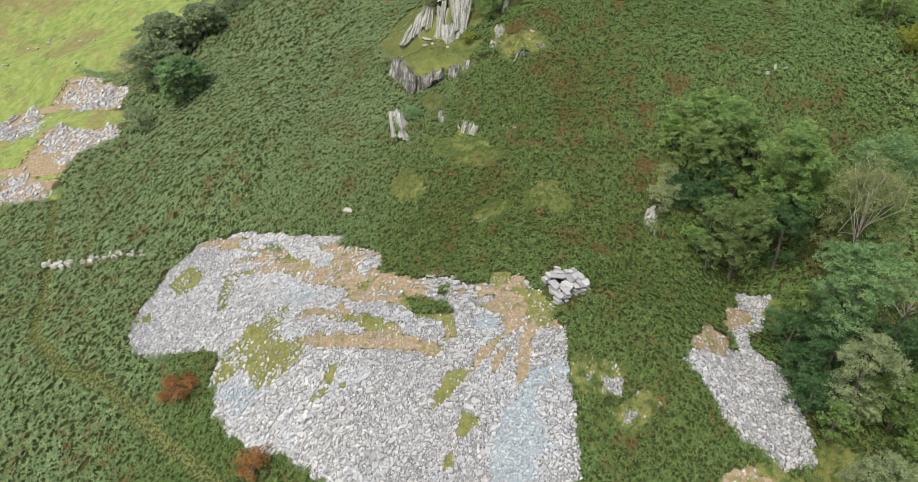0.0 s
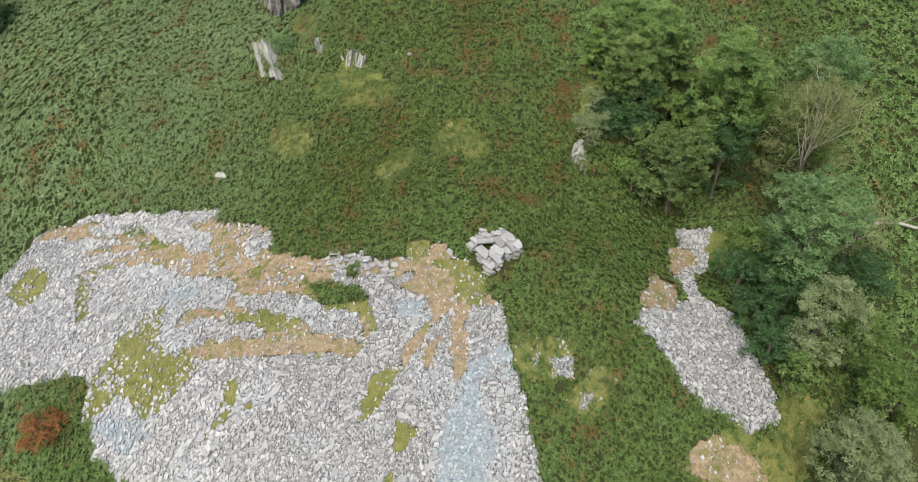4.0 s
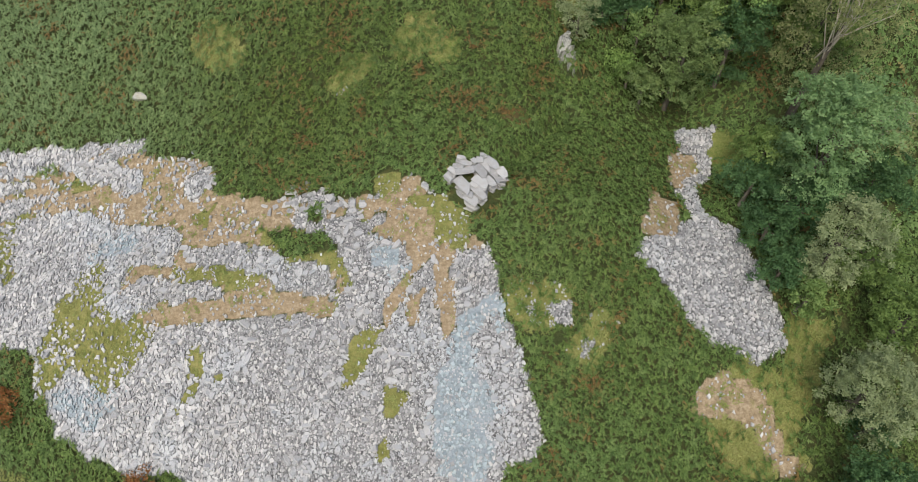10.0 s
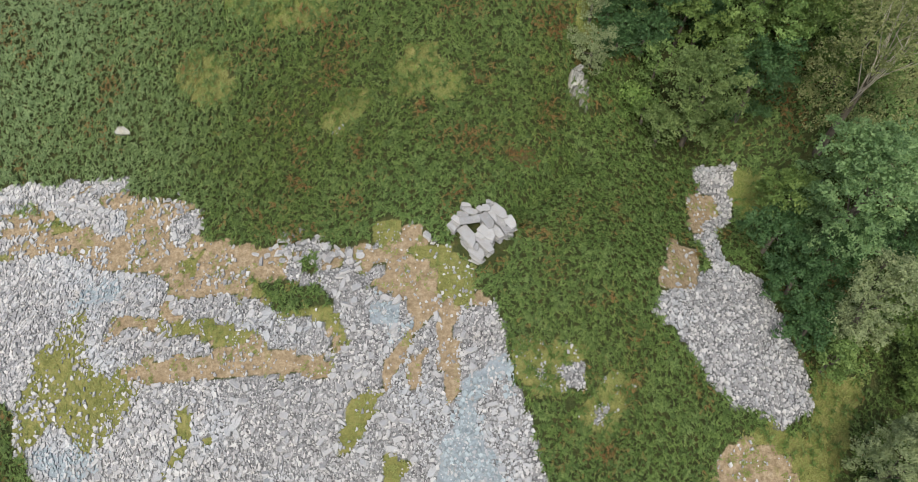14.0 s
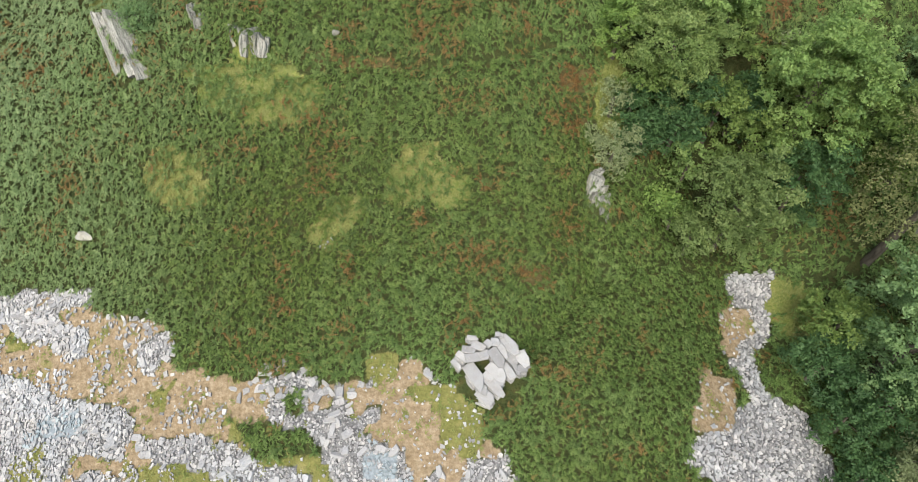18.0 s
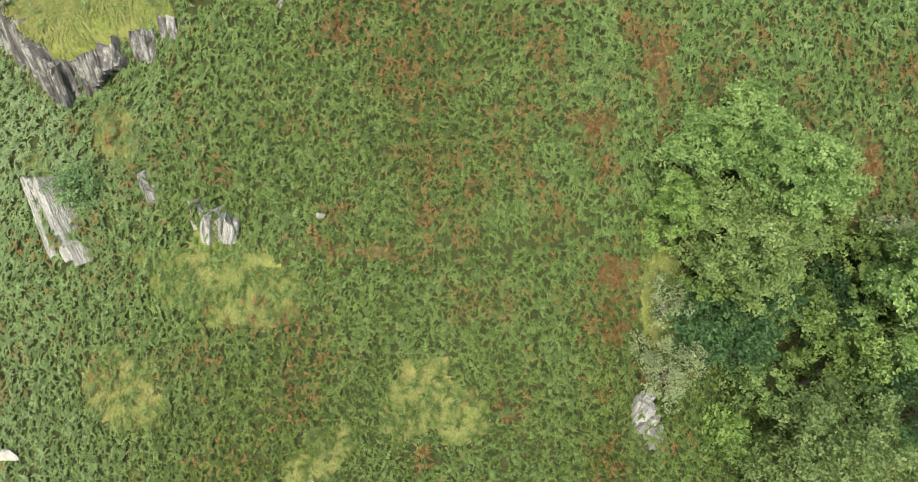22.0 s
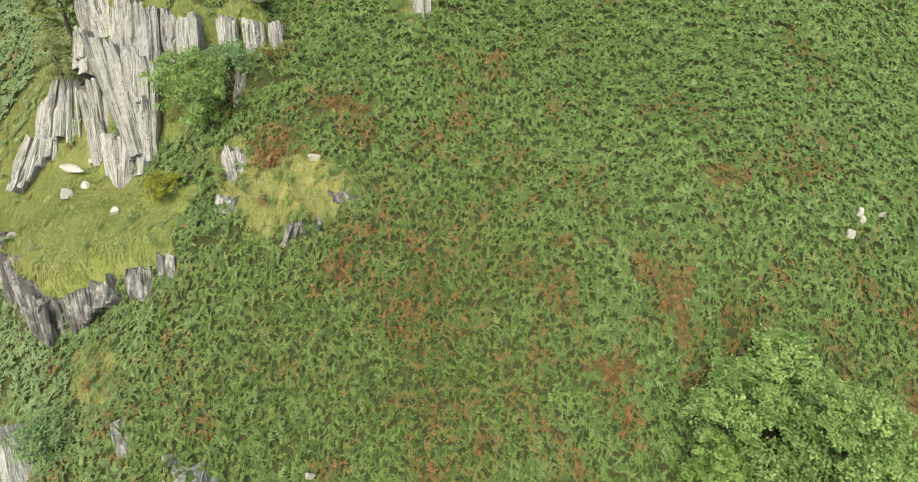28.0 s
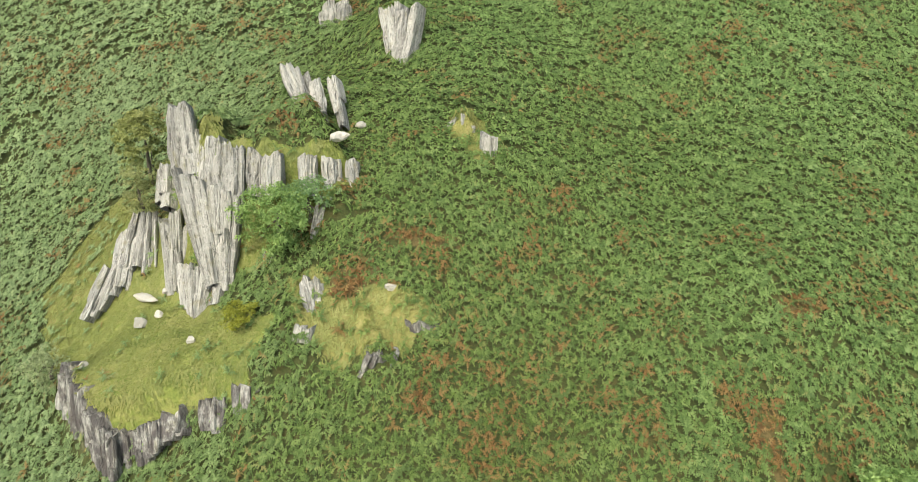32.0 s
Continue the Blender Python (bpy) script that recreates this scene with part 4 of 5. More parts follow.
def tree(name, x, y, top, radius, material, label, seed, boughs=46, density=1150, leaf=0.105, bare=0, deep=0.95, group="trees beside the scree"):
    """A broadleaf tree: tapered trunk, limbs, and a crown of leafy boughs with gaps."""
    r = np.random.default_rng(seed)
    z = float(land(x, y)) - 0.2
    high = max(top - z, radius * 0.8)
    ob = thing(name, x, y, z, label, "tree" if high > 3.2 else "shrub", group)
    th = high * 0.5 if high < 2.0 * radius else max(radius, 0.46 * high)
    mid = high - th
    boughs = int((0.5 * boughs + 2.6 * radius * radius) * min(2.3, 0.7 + 0.5 * mid / th))
    d = r.normal(0, 1, (boughs, 3))
    d[:, 2] = d[:, 2] * 1.1 + 0.1
    d /= np.linalg.norm(d, axis=1)[:, None]
    turn = np.arctan2(d[:, 1], d[:, 0])
    lobes = 1 + 0.2 * np.sin(3 * turn + seed) + 0.1 * np.sin(5 * turn + 2 * seed)
    c = d * (0.35 + 0.57 * r.random(boughs) ** 0.45)[:, None] * lobes[:, None] * (radius, radius, th)
    c[:, 2] = np.where(c[:, 2] < 0, c[:, 2] * max(1.0, 0.85 * mid / th), c[:, 2]) + mid
    cap = int(boughs * 0.42)
    rho, spin = np.sqrt((np.arange(cap) + 0.5) / cap) * 0.9, np.arange(cap) * 2.39996 + seed
    dome = np.sqrt(1 - rho**2) * r.uniform(0.62, 0.95, cap)
    wave = 1 + 0.2 * np.sin(3 * spin + seed) * rho
    c = np.concatenate([c, np.stack([np.cos(spin) * rho * wave * radius, np.sin(spin) * rho * wave * radius, mid + th * dome], 1)])
    boughs = len(c)
    c[:, :2] *= 0.9
    br = r.uniform(0.5, 1.0, boughs) * 0.84 * (radius / 5) ** 0.5
    v, f, tone = leaves(c, br, int(density * min(1.05, 0.58 + 0.17 * mid / th) * radius * radius), leaf, r)
    part("crown", mesh_of("crown", v, f, material, False, [("tone", tone)]), ob)
    w = 0.035 * radius + 0.06
    lean = r.normal(0, 0.06 * radius, 2)
    v, f = tube([(0, 0, -0.3), (lean[0] * 0.3, lean[1] * 0.3, mid * 0.5), (lean[0], lean[1], mid), (lean[0], lean[1], mid + 0.2 * th)], [w * 1.5, w * 1.1, w * 0.7, w * 0.2], 8)
    part("trunk", mesh_of("trunk", v, f, M_BARK), ob)
    d_out = (c - (0, 0, mid)) / (np.linalg.norm(c - (0, 0, mid), axis=1)[:, None] + 1e-9) + (0, 0, 0.25)
    order = np.argsort(-np.linalg.norm(c - (0, 0, mid), axis=1) - (0.8 * (c[:, 2] - mid) if bare > 5 else 0))
    for i in order[: 7 + bare if bare or radius > 2.8 else 3]:
        e = c[i] * (1.0, 1.0, 1.0) + d_out[i] * br[i] * 0.9 if bare > 5 else c[i] * (1.03, 1.03, 1.05) if bare else c[i] * (0.6, 0.6, 0.7)
        s = np.array((lean[0] * 0.8, lean[1] * 0.8, mid * r.uniform(0.55, 0.95) + (0.5 * th * r.random() if bare > 5 else 0)))
        bend = 0.45 * s + 0.55 * e + r.normal(0, (0.16 if bare > 5 else 0.1) * radius, 3)
        bow = 0.2 * s + 0.8 * e + r.normal(0, 0.06 * radius, 3)
        v, f = tube([s, bend, bow, e], [w * (0.2 if bare > 5 else 0.42), w * (0.15 if bare > 5 else 0.2), w * 0.12, w * 0.05])
        part("limb", mesh_of("limb", v, f, M_BARE if bare > 5 else M_BARK), ob)
    return ob


tree("sycamore_tree", 13.1, 39.3, 20.8, 3.6, M_SYCAMORE, "broad green tree with a dense speckled crown", 1, 60, 2800, 0.088)
tree("ash_tree", 15.4, 41.6, 22.8, 3.2, M_FRESH, "fresh green ash tree with feathery leaves", 2, 40, 2600, 0.088)
tree("ash_tree", 13.4, 44.8, 22.5, 2.3, M_FRESH, "fresh green ash at the back of the clump", 42, 30, 2600, 0.088)
tree("oak_tree", 9.9, 41.0, 20.2, 1.75, M_BRIGHT, "bright green young tree at the wood's edge", 3, 24, 2800, 0.088)
tree("ash_tree", 21.2, 35.8, 22.6, 3.8, M_FRESH, "tall pale green ash tree with feathery leaves", 4, 50, 1700, 0.098)
tree("oak_tree", 17.1, 30.9, 16.2, 3.4, M_GREYGREEN, "rounded green oak at the head of the scree", 5, 42, 1700, 0.098)
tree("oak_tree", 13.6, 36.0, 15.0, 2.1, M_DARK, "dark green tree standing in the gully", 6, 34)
tree("oak_tree", 14.3, 33.7, 14.8, 1.4, M_LIME, "yellowish green young tree in the gully", 7, 26)
tree("ash_tree", 25.6, 22.2, 17.6, 4.4, M_ASH, "large blue-green ash tree with drooping leaf sprays", 8, 60, 1600, 0.105)
tree("ash_tree", 29.8, 37.0, 22.0, 3.4, M_ASH, "blue-green ash at the back of the wood", 43, 30, 1500, 0.1)
tree("birch_tree", 26.6, 29.0, 22.4, 4.8, M_OLIVE, "thin-leaved tree with bare pale branches", 9, 50, 900, 0.08, 11)
tree("willow_tree", 26.2, 16.1, 12.6, 3.0, M_GREY, "grey-green willow with sparse foliage", 10, 36, 1900, 0.085, 4)
tree("willow_tree", 26.3, 6.6, 9.2, 3.2, M_GREY, "grey-green rounded willow beside the grass strip", 11, 34, 2200, 0.08)
tree("thorn_shrub", 22.8, 15.4, 8.0, 1.9, M_DARK, "dark shady shrub at the scree's edge", 12, 30)
tree("oak_tree", 26.2, 1.0, 5.6, 3.0, M_DARK, "dark blue-green tree at the foot of the slope", 14, 32)
tree("oak_tree", 31.2, 12.2, 7.4, 3.0, M_OAK, "green tree on the far side of the grass strip", 15, 32)
tree("oak_tree", 22.8, 37.2, 19.0, 3.6, M_OAK, "green tree deep in the wood", 17, 34)
tree("oak_tree", 28.0, 33.5, 19.0, 4.2, M_OAK, "green tree at the back of the wood", 18, 36)
tree("oak_tree", 31.0, 25.0, 13.0, 3.2, M_OLIVE, "olive green tree behind the wood", 19, 30, 304, 0.108, 6)
tree("willow_shrub", 9.5, 34.5, 14.9, 1.9, M_GREY, "grey-green feathery shrub on the gully's lip", 20, 22, 1500, 0.07)
tree("willow_shrub", 9.6, 37.6, 16.0, 1.4, M_GREY, "small grey-green shrub on the gully's lip", 21, 16, 798, 0.079)
tree("hazel_shrub", 12.9, 32.4, 11.4, 1.2, M_BRIGHT, "small bright green shrub by the gully", 22, 18)
tree("hawthorn_shrub", -22.6, 44.6, 16.4, 1.9, M_ASH, "soft green shrub growing over a rock outcrop", 23, 20, 798, 0.079, 0, 0.75, "shrubs on the slope")
tree("rowan_tree", -16.6, 60.3, 29.3, 2.6, M_FRESH, "small bushy green tree rooted in the crag", 24, 34, 1500, 0.086, 0, 0.95, "trees on the crag")
tree("rowan_tree", -14.9, 61.5, 29.1, 1.9, M_ASH, "small blue-green tree rooted in the crag", 25, 24, 798, 0.086, 0, 0.95, "trees on the crag")
tree("hawthorn_tree", -28.6, 70.0, 30.8, 2.0, M_THORN, "wind-bent pale green hawthorn on the crag's shoulder", 26, 40, 1900, 0.11, 0, 0.75, "trees on the crag")
tree("gorse_shrub", -18.2, 56.0, 23.9, 1.15, M_YELLOW, "low yellow-green shrub on the grassy ledge", 27, 14, 2600, 0.065, 0, 0.6, "shrubs on the crag")
tree("willow_shrub", -30.6, 56.2, 20.0, 1.6, M_GREY, "grey-green shrub under the cliff", 28, 18, 798, 0.079, 0, 0.75, "shrubs on the crag")
tree("larch_shrub", -35.6, 8.6, -1.6, 2.3, M_RUST, "rust-brown dead shrub beside the spoil tip", 29, 24, 798, 0.086, 3, 0.6, "rusty shrubs")
tree("larch_shrub", -23.2, 2.4, -1.6, 1.9, M_RUST, "rust-brown withered shrub at the tip's foot", 30, 22, 798, 0.086, 3, 0.6, "rusty shrubs")
tree("hawthorn_tree", -66.9, 56.0, 16.8, 4.5, M_ASH, "pale green rounded hawthorn beside the field", 31, 34, 1500, 0.16, 0, 0.9, "hedge trees")
tree("hawthorn_tree", -75.0, 61.0, 18.0, 5.0, M_HEDGE, "dark hedge tree at the field's edge", 32, 34, 1100, 0.16, 0, 0.8, "hedge trees")
tree("hawthorn_tree", -78.5, 68.5, 20.5, 5.2, M_HEDGE, "dark hedge tree above the slate heaps", 33, 34, 1100, 0.16, 0, 0.8, "hedge trees")
tree("hawthorn_tree", -73.0, 73.0, 22.0, 4.2, M_HEDGE, "dark low hedge tree on the slope", 34, 30, 1100, 0.16, 0, 0.8, "hedge trees")
tree("hawthorn_shrub", -71.5, 50.0, 10.0, 2.4, M_HEDGE, "dark shrub in the old hedge line", 35, 22, 380, 0.144, 0, 0.8, "hedge trees")
tree("oak_tree", 34.0, 66.5, 30.0, 4.2, M_OAK, "green tree high on the slope", 36, 34, 285, 0.158, 0, 0.75, "upper trees")
tree("birch_tree", 37.0, 60.5, 27.0, 3.6, M_YELLOW, "yellowish birch on the slope", 37, 30, 285, 0.158, 0, 0.75, "upper trees")
tree("oak_tree", 40.0, 53.0, 25.0, 4.5, M_OAK, "green tree beside the wood", 38, 34, 285, 0.158, 0, 0.75, "upper trees")
tree("hazel_shrub", 14.5, 29.8, 11.6, 1.5, M_GREYGREEN, "dark green shrub filling the wood's shade", 60, 20)
tree("hazel_shrub", 19.0, 35.5, 15.5, 2.6, M_OAK, "mid-green leafy shrub filling the wood's shade", 61, 20)
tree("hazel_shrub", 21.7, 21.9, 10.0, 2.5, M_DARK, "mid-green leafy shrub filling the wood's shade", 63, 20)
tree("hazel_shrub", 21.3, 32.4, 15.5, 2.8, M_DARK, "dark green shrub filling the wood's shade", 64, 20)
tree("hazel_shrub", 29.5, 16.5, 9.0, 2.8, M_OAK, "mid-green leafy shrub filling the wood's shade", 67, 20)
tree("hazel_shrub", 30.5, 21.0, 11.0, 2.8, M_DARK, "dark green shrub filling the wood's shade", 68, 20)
tree("hazel_shrub", 17.5, 42.6, 19.5, 2.4, M_OAK, "mid-green leafy shrub filling the wood's shade", 69, 20)
tree("hazel_shrub", 27.5, 5.5, 4.6, 1.8, M_DARK, "dark green shrub filling the wood's shade", 70, 20)
tree("hazel_shrub", 13.6, 31.4, 11.4, 1.3, M_OAK, "mid-green leafy shrub filling the wood's shade", 71, 20)
tree("hawthorn_tree", -71.5, 80.0, 24.0, 4.0, M_HEDGE, "dark tree at the hedge's upper end", 39, 34, 300, 0.16, 0, 0.8, "hedge trees")
tree("hawthorn_tree", -81.0, 63.0, 15.5, 3.6, M_GREY, "grey-green hedge tree above the slate heaps", 40, 30, 300, 0.16, 0, 0.8, "hedge trees")
tree("ash_tree", 11.2, 43.2, 22.0, 2.6, M_FRESH, "light green young ash above the gully", 41, 26, 1700, 0.085)

tree("hazel_shrub", 22.6, 18.6, 8.6, 2.3, M_DARK, "dark green shrub filling the wood's shade", 72, 20)
tree("hazel_shrub", 24.3, 13.6, 7.2, 1.5, M_LIME, "small bright green shrub beside the willows", 73, 18)
tree("hazel_shrub", 18.4, 38.2, 15.4, 2.3, M_DARK, "dark green shrub filling the wood's shade", 74, 20)
tree("hazel_shrub", 20.6, 39.8, 17.0, 2.4, M_OAK, "mid-green leafy shrub filling the wood's shade", 75, 20)
tree("hazel_shrub", 22.4, 40.6, 16.6, 2.0, M_GREY, "grey-green feathery shrub at the wood's back", 76, 20)
tree("hazel_shrub", 23.8, 38.6, 15.8, 2.2, M_OAK, "mid-green leafy shrub filling the wood's shade", 77, 20)
tree("ivy_shrub", -21.9, 62.6, 28.9, 0.7, M_OAK, "small leafy bush growing on the crag's face", 78, 8, 1500, 0.06, 0, 0.6, "shrubs on the crag")
tree("ivy_shrub", -23.6, 63.6, 28.6, 0.7, M_OAK, "small leafy bush growing on the crag's face", 79, 8, 1500, 0.06, 0, 0.6, "shrubs on the crag")
tree("ivy_shrub", -21.9, 60.4, 24.8, 0.7, M_LIME, "small leafy bush growing on the crag's face", 80, 8, 1500, 0.06, 0, 0.6, "shrubs on the crag")
# Three dark-leaved shrubs added to stand in for the shade lying in the gully
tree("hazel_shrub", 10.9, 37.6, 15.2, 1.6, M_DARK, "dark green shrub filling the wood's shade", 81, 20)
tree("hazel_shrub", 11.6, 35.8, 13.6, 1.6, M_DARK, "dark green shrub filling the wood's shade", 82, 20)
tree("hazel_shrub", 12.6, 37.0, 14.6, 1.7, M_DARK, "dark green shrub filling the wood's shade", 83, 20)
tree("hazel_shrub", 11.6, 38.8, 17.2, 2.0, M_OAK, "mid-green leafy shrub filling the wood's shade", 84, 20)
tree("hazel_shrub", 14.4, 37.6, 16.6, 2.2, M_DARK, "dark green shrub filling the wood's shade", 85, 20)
tree("hazel_shrub", 16.6, 37.4, 16.4, 2.1, M_OAK, "mid-green leafy shrub filling the wood's shade", 86, 20)
tree("hawthorn_shrub", -27.0, 65.0, 28.6, 1.3, M_OLIVE, "low olive thorn bush below the wind-bent hawthorn", 87, 18, 2000, 0.07, 0, 0.75, "shrubs on the crag")
tree("hazel_shrub", 24.4, 19.3, 11.0, 2.5, M_DARK, "dark green shrub filling the wood's shade", 88, 20)
tree("hazel_shrub", 22.8, 24.2, 11.2, 2.3, M_OAK, "mid-green leafy shrub filling the wood's shade", 89, 20)


# ---- rocks ----
def block(name, r, length, width, thick, material, sides=6):
    """A split slab with an uneven outline, worn top edge and slanting sides."""
    if sides == 6:
        p = np.array([(-1, -0.95), (r.uniform(-0.3, 0.5), -1.05), (1, -0.8), (1.05, r.uniform(0, 0.6)), (r.uniform(0.1, 0.8), 1), (-0.95, 0.9)])
        p = (p + r.normal(0, 0.1, (6, 2))) * (length / 2, width / 2)
    else:
        a = (np.arange(sides) + r.uniform(-0.28, 0.28, sides)) * 2 * math.pi / sides
        p = np.stack([np.cos(a) * length / 2 * r.uniform(0.75, 1.15, sides), np.sin(a) * width / 2 * r.uniform(0.75, 1.15, sides)], 1)
    rings = [(1.0, 0.0), (1.03, 0.45), (1.0, 0.85), (0.93, 1.0)]
    v = [(q[0] * k, q[1] * k, thick * (h - 0.5) + r.normal(0, 0.04) * thick) for k, h in rings for q in p]
    v += [(0, 0, thick * 0.5), (0, 0, -thick * 0.5)]
    f = []
    n = len(rings)
    for g in range(n - 1):
        for i in range(sides):
            j = (i + 1) % sides
            f += [(g * sides + i, g * sides + j, g * sides + sides + j), (g * sides + i, g * sides + sides + j, g * sides + sides + i)]
    for i in range(sides):
        j = (i + 1) % sides
        f += [((n - 1) * sides + i, (n - 1) * sides + j, n * sides), (j, i, n * sides + 1)]
    return mesh_of(name, v, f, material, True)


def boulder(name, r, length, width, thick, material):
    """A weathered angular boulder: a ball cut by many slanting planes."""
    bm = bmesh.new()
    bmesh.ops.create_icosphere(bm, subdivisions=3, radius=1.0)
    d = r.normal(0, 1, (16, 3))
    d /= np.linalg.norm(d, axis=1)[:, None]
    far = r.uniform(0.38, 0.8, 16)
    for v in bm.verts:
        p = np.array(v.co)
        p = p * min(1.0, *(far / np.maximum(d @ p, 0.02)))
        v.co = (p + r.normal(0, 0.02, 3)) * (length * 0.62, width * 0.62, thick * 0.62)
    me = bpy.data.meshes.new(name)
    bm.to_mesh(me)
    bm.free()
    me.shade_flat()
    me.materials.append(material)
    return me


def rock(name, x, y, length, width, thick, turn, label, material=M_PALE, tilt=0, seed=1, up=0.3, category="rock", group=""):
    r = np.random.default_rng(seed)
    z = float(land(x, y)) + thick * up
    ob = new(name, boulder(name, r, length, width, thick, material) if material is M_PALE and length > 0.45 and x > -60 else block(name, r, length, width, thick, material, 6))
    ob.matrix_basis = pose(x, y, z, tilt, r.uniform(-5, 5), turn)
    return tagged(ob, label, category, group)


def splinter(r, low, high, side, front, width, depth, rings=5, rough=1.0, material=None):
    """A slab of bedded slate from low to high: its face is furrowed along the bedding, its head broken off unevenly."""
    low, high = np.array(low, float), np.array(high, float)
    ax = high - low
    tall = np.linalg.norm(ax)
    ax = ax / tall
    m, rings = max(5, min(15, int(width / 0.09))), max(6, min(22, int(tall / 0.22)))
    seed, start = int(r.integers(1, 9000)), r.uniform(0, 60, 3)
    p = np.concatenate([[-0.5], np.linspace(-0.5, 0.5, m), [0.5]])
    back = np.concatenate([[-1.0], np.zeros(m), [-1.0]])
    t = np.linspace(0, 1, rings)
    P, T = np.meshgrid(p, t)
    B = np.broadcast_to(back, P.shape)
    slant = r.normal(0, 0.3)
    taper = (0.78 + 0.22 * np.minimum(1, T * 4)) * (1 - 0.22 * np.maximum(0, T * 4 - 3)) * (1 + 0.12 * (soft_noise(T * tall + start[0], P * 0 + start[1], 0.7, seed) - 0.5))
    a = P * width * taper
    up = T * tall + T**3 * (slant * P * width + 0.5 * min(1.0, tall / 3) * (soft_noise(P * width + start[0], P * 0, 0.16, seed + 1) - 0.6))
    furrow = 0.13 * soft_noise(a + start[0], up * 0.10, 0.15, seed + 2) + 0.22 * soft_noise(a + start[0], up * 0.22, 0.42, seed + 3) + 0.07 * soft_noise(a, up, 0.3, seed + 4) - 0.2
    furrow = furrow - 0.14 * (soft_noise(a + start[1], up * 0.07, 0.2, seed + 5) > 0.72) - 0.16 * np.abs(2 * P) ** 4
    o = np.where(B < 0, -depth, furrow * rough)
    v = low + ax * up[..., None] + side * a[..., None] + front * o[..., None]
    own = np.stack([a + start[0], o + start[1], up + start[2]], -1)
    n, f = m + 2, []
    for g in range(rings - 1):
        for i in range(n):
            j = (i + 1) % n
            f += [(g * n + i, g * n + j, g * n + n + j), (g * n + i, g * n + n + j, g * n + n + i)]
    e = (rings - 1) * n
    f += [(e, e + i, e + i + 1) for i in range(1, n - 1)]
    return mesh_of("splinter", v.reshape(-1, 3), f, material or M_CLIFF, True, [("grain", own.reshape(-1, 3))])


def column(r, base, tip, width, depth):
    """An upright splinter with its face turned down the slope."""
    base, tip = np.array(base, float), np.array(tip, float)
    ax = (tip - base) / np.linalg.norm(tip - base)
    turn = r.normal(-1.5, 0.4)
    front = np.array((math.cos(turn), math.sin(turn), 0.15))
    side = np.cross(ax, front)
    side /= np.linalg.norm(side)
    front = np.cross(side, ax)
    return splinter(r, base, tip, side, front, width * 1.1, depth, 5)


def sheet(corners, wide, seed, depth=1.4, ragged=(0.08, 0.12), proud=0.1):
    """Splinters side by side over a leaning face: its corners are top left, top right, low right, low left."""
    r = np.random.default_rng(seed)
    tl, tr, br, bl = (np.array(c, float) for c in corners)
    out, s = [], 0.0
    across = max(np.linalg.norm(tr - tl), np.linalg.norm(br - bl))
    nrm = np.cross(tr - bl, tl - br)
    nrm /= np.linalg.norm(nrm)
    if nrm[1] > 0:
        nrm = -nrm
    level = 0.0
    while s < 1:
        e = min(1.0, s + wide * r.uniform(0.7, 2.6) / across)
        m = (s + e) / 2
        high, low = tl + (tr - tl) * m, bl + (br - bl) * m
        top, foot = -0.02 + ragged[0] * r.random() ** 2, 1.0 - ragged[1] * r.random()
        cuts = [top] + ([r.uniform(0.25, 0.8)] if r.random() < 0.55 else []) + [foot]
        level = 0.5 * level + r.normal(0, proud * 1.5)
        for c, d in zip(cuts[:-1], cuts[1:]):
            w = ((e - s) * ((1 - (c + d) / 2) * np.linalg.norm(tr - tl) + (c + d) / 2 * np.linalg.norm(br - bl))) + 0.2
            a, b = high + (low - high) * d, high + (low - high) * c
            ax = (b - a) / (np.linalg.norm(b - a) + 1e-9)
            side = np.cross(ax, nrm)
            side /= np.linalg.norm(side)
            front = np.cross(side, ax) + side * r.normal(0, 0.12)
            off = front * (level + r.normal(0, proud * 0.6))
            out.append((a - ax * 0.25 + off, b + off, side, front, w, depth))
        s = e
    return out


def crag(name, x, y, label, splinters, seed, category="crag", material=None):
    r = np.random.default_rng(seed)
    ob = thing(name, x, y, float(land(x, y)), label, category)
    o = np.array(ob.location)
    for a, b, side, front, w, d in splinters:
        part("splinter", splinter(r, a - o, b - o, side, front, w, d, 6, 1.0, material), ob)
    return ob


def outcrop(name, x, y, label, columns, seed, category="rock outcrop"):
    """Columns: base x, y, rise (below zero: the height of the head), lean in x, lean in y, width, depth; the base sits in the ground."""
    r = np.random.default_rng(seed)
    ob = thing(name, x, y, float(land(x, y)), label, category)
    o = np.array(ob.location)
    for bx, by, rise, lx, ly, w, d in columns:
        z = float(land(bx, by)) - 0.5
        if rise < 0:
            rise = -rise - z - 0.5
        base = np.array((bx, by, z)) - o
        part("splinter", column(r, base, base + (lx, ly, rise + 0.5), w, d), ob)
    return ob


